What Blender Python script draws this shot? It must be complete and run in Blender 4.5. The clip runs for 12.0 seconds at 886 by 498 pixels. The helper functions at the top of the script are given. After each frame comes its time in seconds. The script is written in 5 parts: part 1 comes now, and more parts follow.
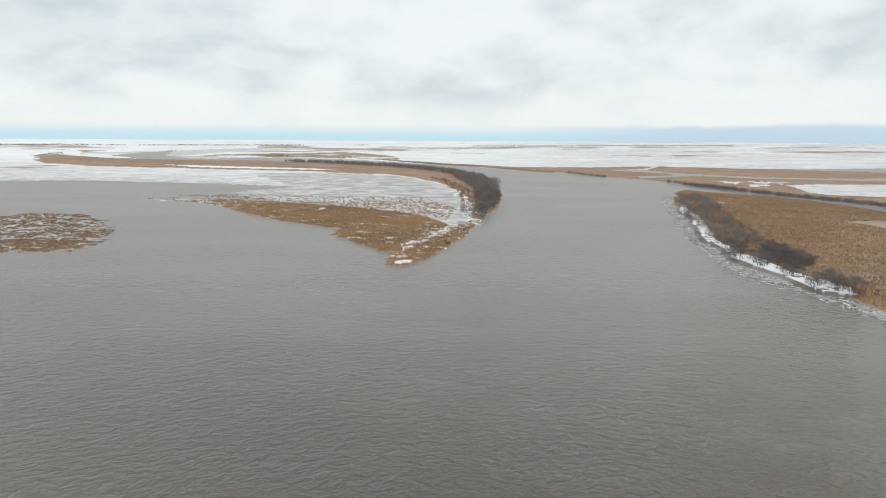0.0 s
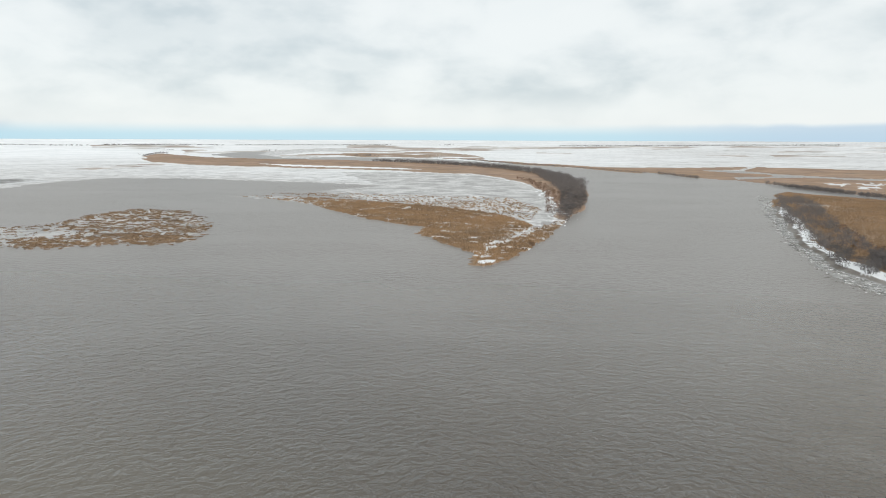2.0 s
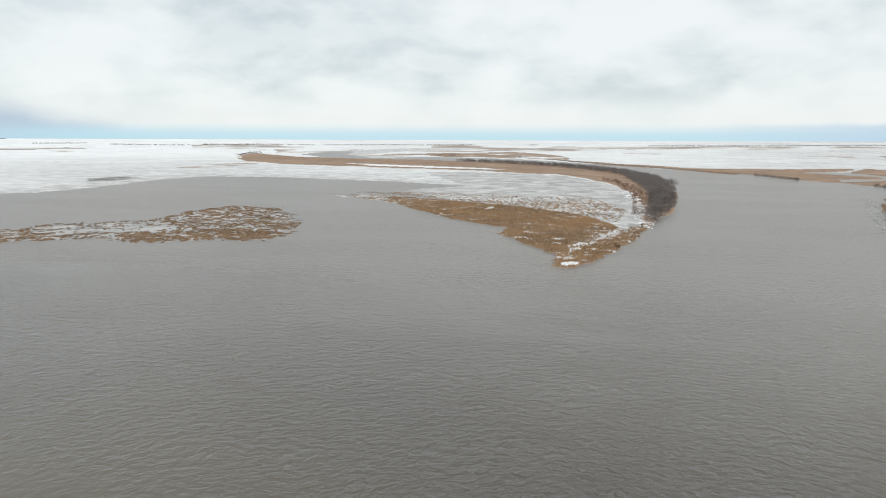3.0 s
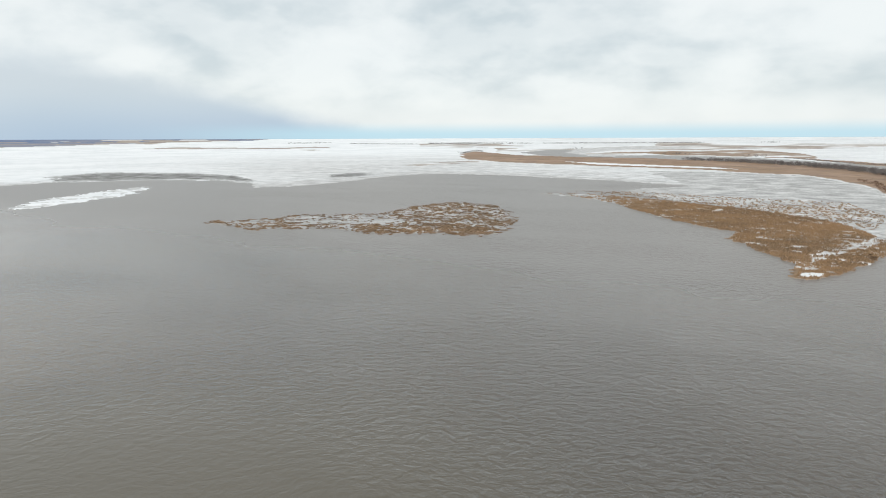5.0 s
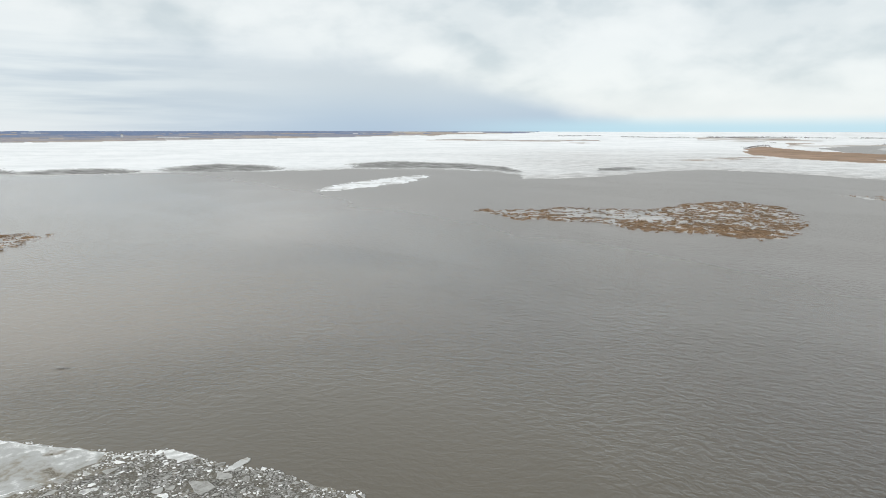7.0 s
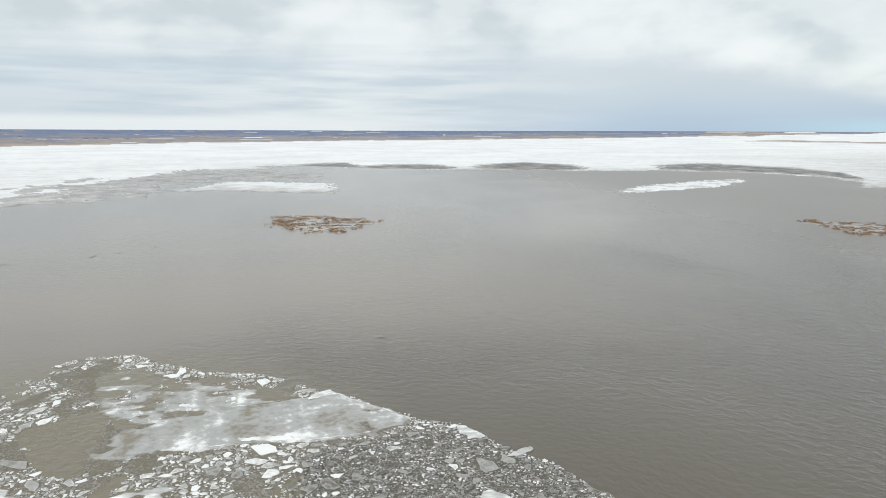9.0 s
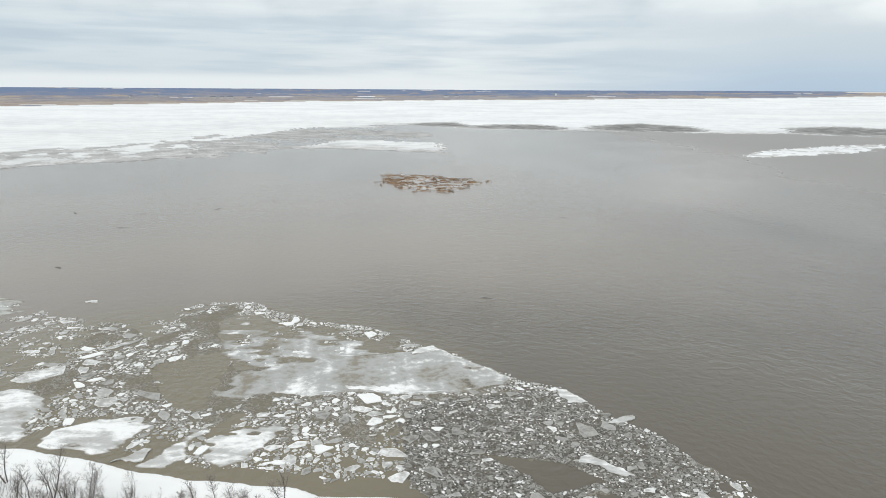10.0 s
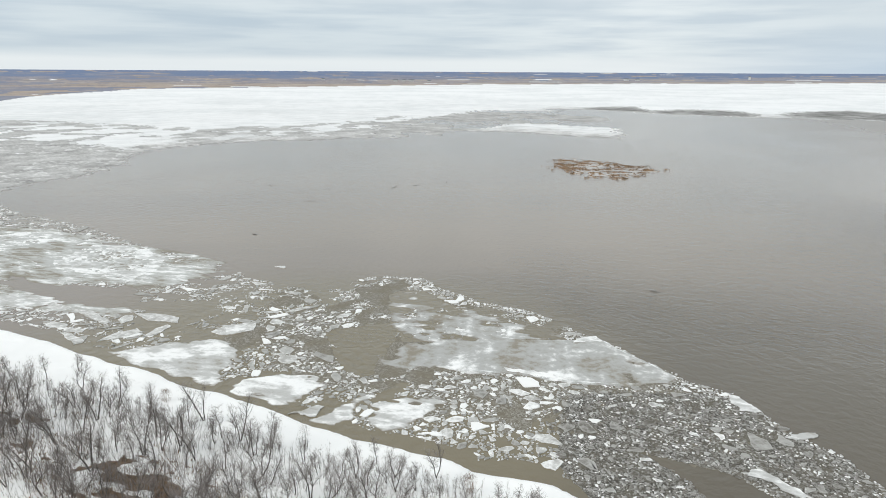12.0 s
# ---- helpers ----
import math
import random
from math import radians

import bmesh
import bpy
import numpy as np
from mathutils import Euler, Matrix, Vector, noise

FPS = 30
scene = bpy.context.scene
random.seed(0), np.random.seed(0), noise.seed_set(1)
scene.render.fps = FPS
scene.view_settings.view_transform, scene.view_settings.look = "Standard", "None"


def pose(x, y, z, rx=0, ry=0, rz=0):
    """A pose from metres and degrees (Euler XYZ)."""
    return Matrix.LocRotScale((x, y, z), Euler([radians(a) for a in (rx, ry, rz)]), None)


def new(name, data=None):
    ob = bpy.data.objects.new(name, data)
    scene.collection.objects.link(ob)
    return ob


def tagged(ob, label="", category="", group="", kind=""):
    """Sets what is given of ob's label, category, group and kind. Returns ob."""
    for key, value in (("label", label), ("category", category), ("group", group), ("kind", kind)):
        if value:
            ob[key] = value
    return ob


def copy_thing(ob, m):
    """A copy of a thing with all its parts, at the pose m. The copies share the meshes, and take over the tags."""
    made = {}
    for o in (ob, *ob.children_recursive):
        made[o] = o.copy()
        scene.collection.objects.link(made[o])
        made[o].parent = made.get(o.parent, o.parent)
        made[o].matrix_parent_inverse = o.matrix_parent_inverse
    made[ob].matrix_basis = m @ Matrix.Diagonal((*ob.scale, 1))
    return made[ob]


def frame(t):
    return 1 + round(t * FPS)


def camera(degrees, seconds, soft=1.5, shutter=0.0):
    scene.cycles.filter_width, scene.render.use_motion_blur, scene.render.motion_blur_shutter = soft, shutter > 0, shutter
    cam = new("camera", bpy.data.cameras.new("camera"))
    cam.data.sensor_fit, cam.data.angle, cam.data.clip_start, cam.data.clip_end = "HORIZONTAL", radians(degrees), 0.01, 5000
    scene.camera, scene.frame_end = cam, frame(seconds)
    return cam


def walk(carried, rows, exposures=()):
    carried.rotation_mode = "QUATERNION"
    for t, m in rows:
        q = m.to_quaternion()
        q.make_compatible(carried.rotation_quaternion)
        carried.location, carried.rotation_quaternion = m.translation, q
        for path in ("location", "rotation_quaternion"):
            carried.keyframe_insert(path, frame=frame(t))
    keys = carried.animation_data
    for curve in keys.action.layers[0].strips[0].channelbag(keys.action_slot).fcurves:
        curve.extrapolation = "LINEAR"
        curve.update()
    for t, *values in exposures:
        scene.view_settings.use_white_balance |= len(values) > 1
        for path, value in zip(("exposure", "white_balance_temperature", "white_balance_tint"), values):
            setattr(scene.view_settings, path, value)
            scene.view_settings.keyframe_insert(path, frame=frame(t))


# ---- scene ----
# A flat river mouth in early spring, seen from a drone that hovers 50 m over the water and turns to its left.
cam = camera(66.6, 12.0, soft=0.92)
PATH = [
    (0, pose(0, 0, 50, 80.92, -0.29, 0.05)),
    (0.5, pose(0, 0, 50, 80.92, -0.32, 0.45)),
    (1, pose(0, 0, 50, 80.90, -0.28, 1.53)),
    (1.5, pose(0, 0, 50, 80.91, -0.25, 4.14)),
    (2, pose(0, 0, 50, 80.87, -0.21, 7.21)),
    (2.5, pose(0, 0, 50, 80.86, -0.18, 10.32)),
    (3, pose(0, 0, 50, 80.85, -0.21, 14.27)),
    (3.5, pose(0, 0, 50, 80.80, -0.21, 20.48)),
    (3.7, pose(0, 0, 50, 80.80, -0.17, 23.17)),
    (5.3, pose(0, 0, 50, 80.73, 0.07, 35.29)),
    (5.5, pose(0, 0, 50, 80.74, -0.09, 37.72)),
    (6, pose(0, 0, 50, 80.52, -0.05, 43.74)),
    (6.5, pose(0, 0, 50, 80.17, -0.10, 49.52)),
    (7, pose(0, 0, 50, 80.14, -0.10, 54.86)),
    (7.5, pose(0, 0, 50, 80.12, -0.14, 62.57)),
    (7.7, pose(0, 0, 50, 80.14, -0.17, 65.64)),
    (9.3, pose(0, 0, 50, 79.28, -0.26, 82.97)),
    (9.5, pose(0, 0, 50, 78.50, -0.30, 84.91)),
    (10, pose(0, 0, 50, 76.71, -0.33, 89.29)),
    (10.5, pose(0, 0, 50, 75.44, -0.35, 93.71)),
    (11, pose(0, 0, 50, 75.31, -0.29, 98.05)),
    (11.5, pose(0, 0, 50, 75.29, -0.33, 102.09)),
    (12, pose(0, 0, 50, 75.28, -0.31, 103.80)),
]
walk(cam, PATH)

# ---- sky and sun ----
SUN_EL, SUN_AZ = 38.0, 150.0   # degrees above the horizon; clockwise from +Y

world = bpy.data.worlds.new("overcast_sky")
scene.world = world
world.use_nodes = True


class Nodes:
    """Short hand for a node tree."""

    def __init__(self, tree):
        self.t = tree
        tree.nodes.clear()

    def add(self, kind, inputs=None, operation=""):
        n = self.t.nodes.new(kind)
        if operation:
            n.operation = operation
        for k, v in (inputs or {}).items():
            self.put(n.inputs[k], v)
        return n

    def put(self, socket, v):
        if isinstance(v, bpy.types.NodeSocket):
            self.t.links.new(v, socket)
        else:
            socket.default_value = v

    def math(self, op, a, b=0.0, c=0.0, clamp=False):
        n = self.add("ShaderNodeMath", operation=op)
        n.use_clamp = clamp
        for s, v in zip(n.inputs, (a, b, c)):
            self.put(s, v)
        return n.outputs[0]

    def mix(self, f, a, b, blend="MIX"):
        n = self.add("ShaderNodeMix")
        n.data_type, n.blend_type = "RGBA", blend
        self.put(n.inputs[0], f)
        for s, v in ((n.inputs[6], a), (n.inputs[7], b)):
            self.put(s, (*v, 1) if isinstance(v, tuple) and len(v) == 3 else v)
        return n.outputs[2]

    def noise(self, vec, scale, detail=4.0, rough=0.55, stretch=None, distort=0.0):
        if stretch:
            vec = self.add("ShaderNodeMapping", {"Vector": vec, "Scale": stretch}).outputs[0]
        n = self.add("ShaderNodeTexNoise", {"Vector": vec, "Scale": scale, "Detail": detail, "Roughness": rough, "Distortion": distort})
        return n.outputs["Fac"]

    def ramp(self, f, lo, hi):
        n = self.add("ShaderNodeMapRange", {"Value": f, "From Min": lo, "From Max": hi})
        n.interpolation_type = "SMOOTHSTEP"
        return n.outputs[0]

    def attribute(self, name):
        n = self.add("ShaderNodeAttribute")
        n.attribute_name = name
        return self.add("ShaderNodeSeparateColor", {0: n.outputs[0]}).outputs


def make_sky():
    n = Nodes(world.node_tree)
    way = n.add("ShaderNodeTexCoord").outputs["Generated"]
    sep = n.add("ShaderNodeSeparateXYZ", {"Vector": way})
    x, y, z = sep.outputs
    sky = n.add("ShaderNodeTexSky")
    sky.sky_type, sky.sun_disc, sky.sun_elevation, sky.sun_rotation = "NISHITA", False, radians(SUN_EL), radians(SUN_AZ)
    clear = n.add("ShaderNodeVectorMath", {0: sky.outputs[0], 3: 0.12}, operation="SCALE").outputs[0]
    zz = n.math("MAXIMUM", z, 0.0)
    az = n.math("MULTIPLY", n.math("ARCTAN2", n.math("MULTIPLY", x, -1.0), y), 57.296)
    # soft heaps of grey-white cloud
    big = n.noise(way, 3.6, 2, 0.45, stretch=(1, 1, 2.3), distort=0.35)
    small = n.noise(way, 10.5, 4.5, 0.52, stretch=(1, 1, 2.0), distort=0.15)
    shade = n.math("ADD", n.math("MULTIPLY", big, 0.62), n.math("MULTIPLY", small, 0.38))
    body = n.mix(n.ramp(shade, 0.36, 0.60), (0.63, 0.705, 0.735), (0.895, 0.935, 0.935))
    body = n.mix(n.math("MULTIPLY", n.ramp(zz, 0.075, 0.035), 0.7), body, (0.89, 0.93, 0.93))
    puff = n.ramp(n.noise(way, 8.0, 4, 0.45, stretch=(1, 1, 2.2), distort=0.1), 0.47, 0.62)
    body = n.mix(n.math("MULTIPLY", puff, 0.45), body, (0.92, 0.955, 0.95))
    # thin layers low in the west
    layer = n.noise(way, 5.0, 4, 0.5, stretch=(1, 1, 12), distort=0.15)
    layers = n.mix(n.ramp(layer, 0.30, 0.70), (0.53, 0.625, 0.715), (0.78, 0.85, 0.885))
    west = n.math("MULTIPLY", n.ramp(az, 55.0, 80.0), n.ramp(zz, 0.16, 0.06))
    body = n.mix(n.math("MULTIPLY", west, 0.85), body, layers)
    body = n.mix(n.math("MULTIPLY", n.math("MULTIPLY", n.ramp(az, 88.0, 112.0), n.ramp(zz, 0.14, 0.03)), 0.38), body, (0.47, 0.585, 0.68))
    clear_line = n.math("MULTIPLY", n.ramp(az, 72.0, 90.0), n.ramp(zz, 0.026, 0.012))
    body = n.mix(n.math("MULTIPLY", clear_line, 0.85), body, (0.86, 0.91, 0.93))
    # a blue-grey bank of cloud that climbs towards the north-west, and a lower one in the north-east
    edge = n.math("MULTIPLY", n.math("SUBTRACT", small, 0.5), 0.03)
    lift = n.math("ADD", zz, edge)
    top = n.math("MULTIPLY", n.ramp(az, 30.0, 66.0), 0.11)
    bank = n.ramp(n.math("SUBTRACT", lift, top), 0.012, -0.03)
    bank = n.math("MULTIPLY", bank, n.ramp(az, 88.0, 60.0))
    bank = n.math("MULTIPLY", bank, n.ramp(az, 30.0, 42.0))
    body = n.mix(n.math("MULTIPLY", bank, 0.9), body, n.mix(n.ramp(zz, 0.0, 0.08), (0.42, 0.56, 0.72), (0.60, 0.675, 0.735)))
    # pale blue break along the horizon
    low = n.math("MULTIPLY", n.ramp(zz, 0.026, 0.005), n.ramp(az, 60.0, 40.0))
    body = n.mix(n.math("MULTIPLY", low, 0.9), body, (0.54, 0.79, 0.91))
    east = n.math("MULTIPLY", n.ramp(n.math("ADD", zz, n.math("MULTIPLY", edge, 0.4)), 0.026, 0.017), n.ramp(az, -4.0, -22.0))
    body = n.mix(n.math("MULTIPLY", east, 0.8), body, (0.54, 0.69, 0.84))
    both = n.mix(0.93, clear, body)
    out = n.add("ShaderNodeBackground", {"Color": both, "Strength": 1.0})
    n.add("ShaderNodeOutputWorld", {"Surface": out.outputs[0]})


make_sky()
sun = new("sun", bpy.data.lights.new("sun", "SUN"))
sun.data.energy, sun.data.angle, sun.data.color = 1.2, radians(25), (1.0, 0.97, 0.92)
sun.matrix_world = pose(0, 0, 200, 90 - SUN_EL, 0, 180 - SUN_AZ)
scene.view_settings.exposure = 0.0


# ---- materials ----
def material(name):
    m = bpy.data.materials.new(name)
    m.use_nodes = True
    return m, Nodes(m.node_tree)


def finish(n, color, rough=0.9, normal=None, ior=1.45, spec=0.3):
    b = n.add("ShaderNodeBsdfPrincipled", {"Base Color": color, "Roughness": rough, "IOR": ior, "Specular IOR Level": spec})
    if normal is not None:
        n.put(b.inputs["Normal"], normal)
    n.add("ShaderNodeOutputMaterial", {"Surface": b.outputs[0]})
    return b


def place(n):
    return n.add("ShaderNodeNewGeometry").outputs["Position"]


def bump(n, height, distance, strength=1.0):
    return n.add("ShaderNodeBump", {"Height": height, "Distance": distance, "Strength": strength}).outputs[0]


def water_material():
    m, n = material("silty_water")
    p = place(n)
    way = n.add("ShaderNodeVectorMath", {0: p, 1: (-0.7, -0.7, 0)}, operation="DOT_PRODUCT").outputs["Value"]
    drift = n.math("MULTIPLY", n.math("SUBTRACT", n.noise(p, 0.01, 3, 0.5, distort=0.5), 0.5), 90.0)
    west = n.ramp(n.math("ADD", way, drift), -30.0, 170.0)      # the silt-laden, sheltered side of the river
    # short-crested wind waves that bend round the point of the near bank
    rel = n.add("ShaderNodeSeparateXYZ", {0: n.add("ShaderNodeVectorMath", {0: p, 1: (20, -45, 0)}, operation="SUBTRACT").outputs[0]}).outputs
    turn = n.math("MULTIPLY", n.math("ARCTAN2", rel[0], rel[1]), 170.0)
    out = n.math("SQRT", n.math("ADD", n.math("MULTIPLY", rel[0], rel[0]), n.math("MULTIPLY", rel[1], rel[1])))
    skew = n.math("MULTIPLY", n.noise(p, 0.03, 2, 0.5), 14.0)
    at = n.add("ShaderNodeCombineXYZ", {0: turn, 1: n.math("ADD", out, skew)}).outputs[0]
    swell = n.noise(at, 1.0, 1.5, 0.5, stretch=(0.42, 0.62, 1), distort=0.45)
    chop = n.noise(at, 1.0, 3, 0.6, stretch=(1.0, 1.7, 1), distort=0.4)
    bent = n.math("ADD", swell, n.math("MULTIPLY", chop, 0.42))
    reach = n.math("ADD", n.noise(p, 1.0, 2, 0.55, stretch=(0.34, 0.42, 1), distort=0.8), n.math("MULTIPLY", n.noise(p, 1.1, 3, 0.6, distort=0.4), 0.35))
    h = n.add("ShaderNodeMix", {0: n.ramp(out, 130.0, 270.0), 2: bent, 3: reach}).outputs[0]
    gust = n.ramp(n.noise(p, 1.0, 5, 0.62, stretch=(0.006, 0.014, 1), distort=0.8), 0.33, 0.67)
    silt = n.noise(p, 1.0, 3, 0.5, stretch=(0.012, 0.006, 1), distort=0.6)
    thin = n.mix(n.ramp(silt, 0.3, 0.7), (0.082, 0.070, 0.059), (0.097, 0.081, 0.065))
    thick = n.mix(n.ramp(silt, 0.3, 0.7), (0.220, 0.184, 0.151), (0.250, 0.205, 0.160))
    color = n.mix(west, thin, thick)
    color = n.mix(n.ramp(n.math("ADD", n.add("ShaderNodeSeparateXYZ", {0: p}).outputs[0], n.math("MULTIPLY", drift, 0.6)), 0.0, 90.0), color, (0.142, 0.122, 0.098))      # clay washed off the east bank
    near = n.add("ShaderNodeVectorMath", {0: p, 1: (-80, 20, 0)}, operation="DISTANCE").outputs["Value"]
    plume = n.ramp(n.math("ADD", near, n.math("MULTIPLY", drift, 0.5)), 110.0, 35.0)      # brown silt stirred up along the bank
    color = n.mix(plume, color, (0.114, 0.096, 0.070))
    bank = n.add("ShaderNodeVectorMath", {0: p, 1: (-94, -48, 0)}, operation="DISTANCE").outputs["Value"]
    lee_sheen = n.ramp(n.math("ADD", n.add("ShaderNodeSeparateXYZ", {0: p}).outputs[1], drift), 60.0, 320.0)      # calmer water behind the reeds
    # sky sheen on the farther water, painted in as a paler base colour
    color = n.mix(n.math("MULTIPLY", lee_sheen, 0.95), color, (0.212, 0.188, 0.170))
    color = n.mix(n.ramp(n.math("ADD", bank, n.math("MULTIPLY", drift, 0.3)), 72.0, 38.0), color, (0.200, 0.170, 0.112))      # still shallows between the floes
    power = n.math("SUBTRACT", n.math("ADD", 0.52, n.math("MULTIPLY", gust, 0.40)), n.math("MULTIPLY", lee_sheen, 0.37))
    power = n.math("MULTIPLY", power, n.math("SUBTRACT", 1.0, n.math("MULTIPLY", n.math("MAXIMUM", west, plume), 0.84)))
    finish(n, color, n.math("ADD", 0.12, n.math("MULTIPLY", lee_sheen, 0.22)), bump(n, h, 1.45, power), ior=1.48, spec=0.5)
    return m


def ground_material():
    m, n = material("thawing_marsh")
    p = place(n)
    a = n.attribute("cover_a")
    b = n.attribute("cover_b")
    wide = n.noise(p, 0.006, 5, 0.6)
    mid = n.noise(p, 0.05, 5, 0.6)
    fine = n.noise(p, 0.45, 5, 0.65)
    snow = n.mix(n.ramp(n.math("ADD", n.math("MULTIPLY", wide, 0.6), n.math("MULTIPLY", mid, 0.4)), 0.38, 0.60), (0.79, 0.80, 0.805), (0.92, 0.92, 0.925))
    grey = n.mix(n.ramp(n.mix(0.5, mid, fine), 0.35, 0.65), (0.38, 0.37, 0.362), (0.77, 0.757, 0.745))
    dark = n.mix(n.ramp(mid, 0.35, 0.65), (0.13, 0.125, 0.118), (0.315, 0.31, 0.302))
    reed = n.mix(n.ramp(mid, 0.3, 0.7), (0.28, 0.168, 0.088), (0.42, 0.262, 0.142))
    reed = n.mix(n.ramp(n.noise(p, 0.018, 4, 0.6), 0.40, 0.70), reed, (0.24, 0.180, 0.130))
    reed = n.mix(n.ramp(fine, 0.35, 0.75), reed, (0.20, 0.140, 0.092))
    dull = n.mix(n.ramp(n.mix(0.5, wide, mid), 0.35, 0.65), (0.25, 0.20, 0.170), (0.47, 0.39, 0.325))
    tan = n.mix(n.ramp(n.noise(p, 1.0, 5, 0.65, stretch=(0.03, 0.02, 1), distort=0.4), 0.3, 0.7), (0.215, 0.130, 0.084), (0.40, 0.258, 0.165))
    # bare woods with the blue of distance haze painted into their colour
    hazy_wood = n.mix(mid, (0.11, 0.158, 0.28), (0.18, 0.24, 0.375))
    c = n.mix(b[1], snow, grey)
    c = n.mix(b[2], c, dark)
    c = n.mix(a[1], c, dull)
    c = n.mix(a[2], c, tan)
    c = n.mix(a[0], c, reed)
    c = n.mix(b[0], c, hazy_wood)
    finish(n, c, 0.85, bump(n, fine, 0.5, 0.5))
    return m


WATER = water_material()
GROUND = ground_material()


# ---- plan ----
ICE_EDGE_EAST = [(957, 1344), (870, 1333), (351, 1218), (124, 1292), (37, 677), (19, 447), (5, 401), (-9, 442), (-34,
    485), (-81, 526), (-133, 558), (-179, 601), (-206, 638), (-185, 701), (-165, 747), (-251, 780), (-322, 795),
    (-402, 822), (-474, 828), (-532, 811), (-561, 734), (-519, 566), (-529, 509), (-541, 480), (-598, 541), (-575,
    518), (-673, 555), (-743, 526), (-818, 430), (-816, 306), (-852, 258)]
ICE_EDGE_WEST = [(-867, 168), (-907, 54), (-977, -39), (-978, -99), (-922, -65), (-870, -125), (-782, -156), (-701,
    -112), (-685, -54), (-661, 2), (-584, 17), (-552, 6), (-564, -36), (-587, -85), (-577, -130), (-552, -155), (-512,
    -180), (-482, -204), (-465, -229), (-456, -245), (-428, -271), (-401, -284), (-359, -280), (-318, -259), (-278,
    -249), (-251, -253), (-239, -252), (-228, -248), (-214, -250)]
FAR_SHORE = [(-727, -823), (-884, -932), (-1070, -1049), (-1292, -1130), (-1619, -1235), (-1828, -1106), (-2079,
    -952), (-2387, -762), (-2772, -525), (-3088, -109), (-3257, 280), (-3332, 760), (-3394, 921), (-3447, 1688),
    (-3536, 2304), (-3371, 2280), (-3560, 2559), (-3453, 3116)]
BRASH_WEST = [(-391, -448), (-410, -388), (-384, -319), (-361, -282), (-318, -259), (-278, -249), (-251, -253), (-239,
    -252), (-228, -248), (-214, -250)]
THIN_ICE_NW = [(-703, -213), (-908, -167), (-922, -43), (-761, 2), (-685, -54), (-678, -98), (-599, -120), (-521,
    -179), (-602, -211)]
THIN_ICE_BAY = [(-299, 1039), (-162, 1054), (-88, 1008), (-34, 907), (5, 770), (21, 633), (24, 496), (19, 425), (2,
    424), (-17, 463), (-81, 526), (-179, 601), (-206, 638), (-165, 747)]
DARK = [
    [(-918, 476), (-974, 586), (-847, 632), (-729, 621), (-603, 548), (-683, 563), (-754, 534), (-830, 436)],
    [(-896, 195), (-976, 229), (-1032, 313), (-953, 358), (-856, 346), (-834, 298), (-871, 219)],
    [(-982, -51), (-1045, 6), (-1048, 34), (-936, 49), (-988, 94), (-993, 154), (-892, 173), (-870, 162), (-907, 54)],
    [(-641, 713), (-633, 763), (-581, 752), (-580, 699), (-595, 667)],
]
DRIFT_PATCH = [(-547, 247), (-598, 295), (-646, 389), (-673, 449), (-622, 417), (-569, 356), (-534, 287), (-526, 249)]
RIVER = [(260, 907), (224, 975), (193, 1074), (155, 1195), (81, 1286), (18, 1429), (-57, 1526), (-147, 1682), (-249,
    1818), (-358, 1915), (-464, 1958), (-574, 2002), (-626, 1861), (-479, 1671), (-378, 1597), (-293, 1568), (-201,
    1466), (-120, 1376), (-46, 1243), (13, 1054), (48, 874), (58, 678), (95, 644), (205, 776)]
ARM = [(-826, 1948), (-1080, 2629), (-1181, 3129), (-1015, 3352), (-718, 3533), (-756, 3198), (-901, 2820), (-839,
    2173), (-574, 2002), (-626, 1861)]
SPIT = [(25, 425), (41, 505), (52, 597), (57, 719), (55, 850), (38, 1004), (5, 1133), (-47, 1269), (-109, 1378),
    (-177, 1470), (-268, 1572), (-375, 1642), (-493, 1719), (-658, 1740), (-787, 1770), (-921, 1862), (-1127, 2103),
    (-1325, 2329), (-1270, 2153), (-1106, 1823), (-920, 1640), (-803, 1409), (-665, 1298), (-519, 1234), (-377, 1177),
    (-271, 1144), (-165, 1073), (-90, 1025), (-34, 920), (4, 780), (19, 639), (22, 496), (18, 425)]
SPIT_LENS = [(-567, 1376), (-501, 1353), (-358, 1283), (-228, 1220), (-183, 1154), (-336, 1206), (-470, 1268)]
REED_TIP = [(-23, 269), (-16, 266), (-9, 281), (-1, 309), (8, 342), (16, 381), (26, 428), (20, 447), (15, 413), (5,
    393), (1, 412), (-17, 456), (-57, 500), (-110, 534), (-169, 566), (-223, 586), (-267, 572), (-227, 558), (-177,
    520), (-135, 465), (-101, 422), (-76, 400), (-60, 388), (-59, 359), (-40, 324), (-24, 298)]
FIELD_EAST = [(129, 173), (132, 195), (132, 206), (133, 216), (127, 226), (128, 251), (126, 264), (125, 285), (131,
    319), (142, 369), (159, 437), (178, 512), (206, 606), (230, 668), (255, 708), (264, 677), (284, 657), (299, 631),
    (316, 584), (324, 538), (321, 487), (320, 444)]
NORTH_BANK = [(-122, 1735), (19, 1463), (121, 1265), (200, 1113), (224, 975), (260, 907), (273, 921), (283, 996),
    (353, 1020), (368, 1074), (325, 1127), (298, 1212), (376, 1271), (423, 1390), (297, 1343), (228, 1334), (130,
    1350), (19, 1538)]
NORTH_FIELD = [(387, 1272), (441, 1392), (567, 1322), (656, 1280), (754, 1155), (784, 1099), (685, 959), (634, 969),
    (533, 959), (435, 1012), (402, 1059), (376, 1113), (354, 1196)]
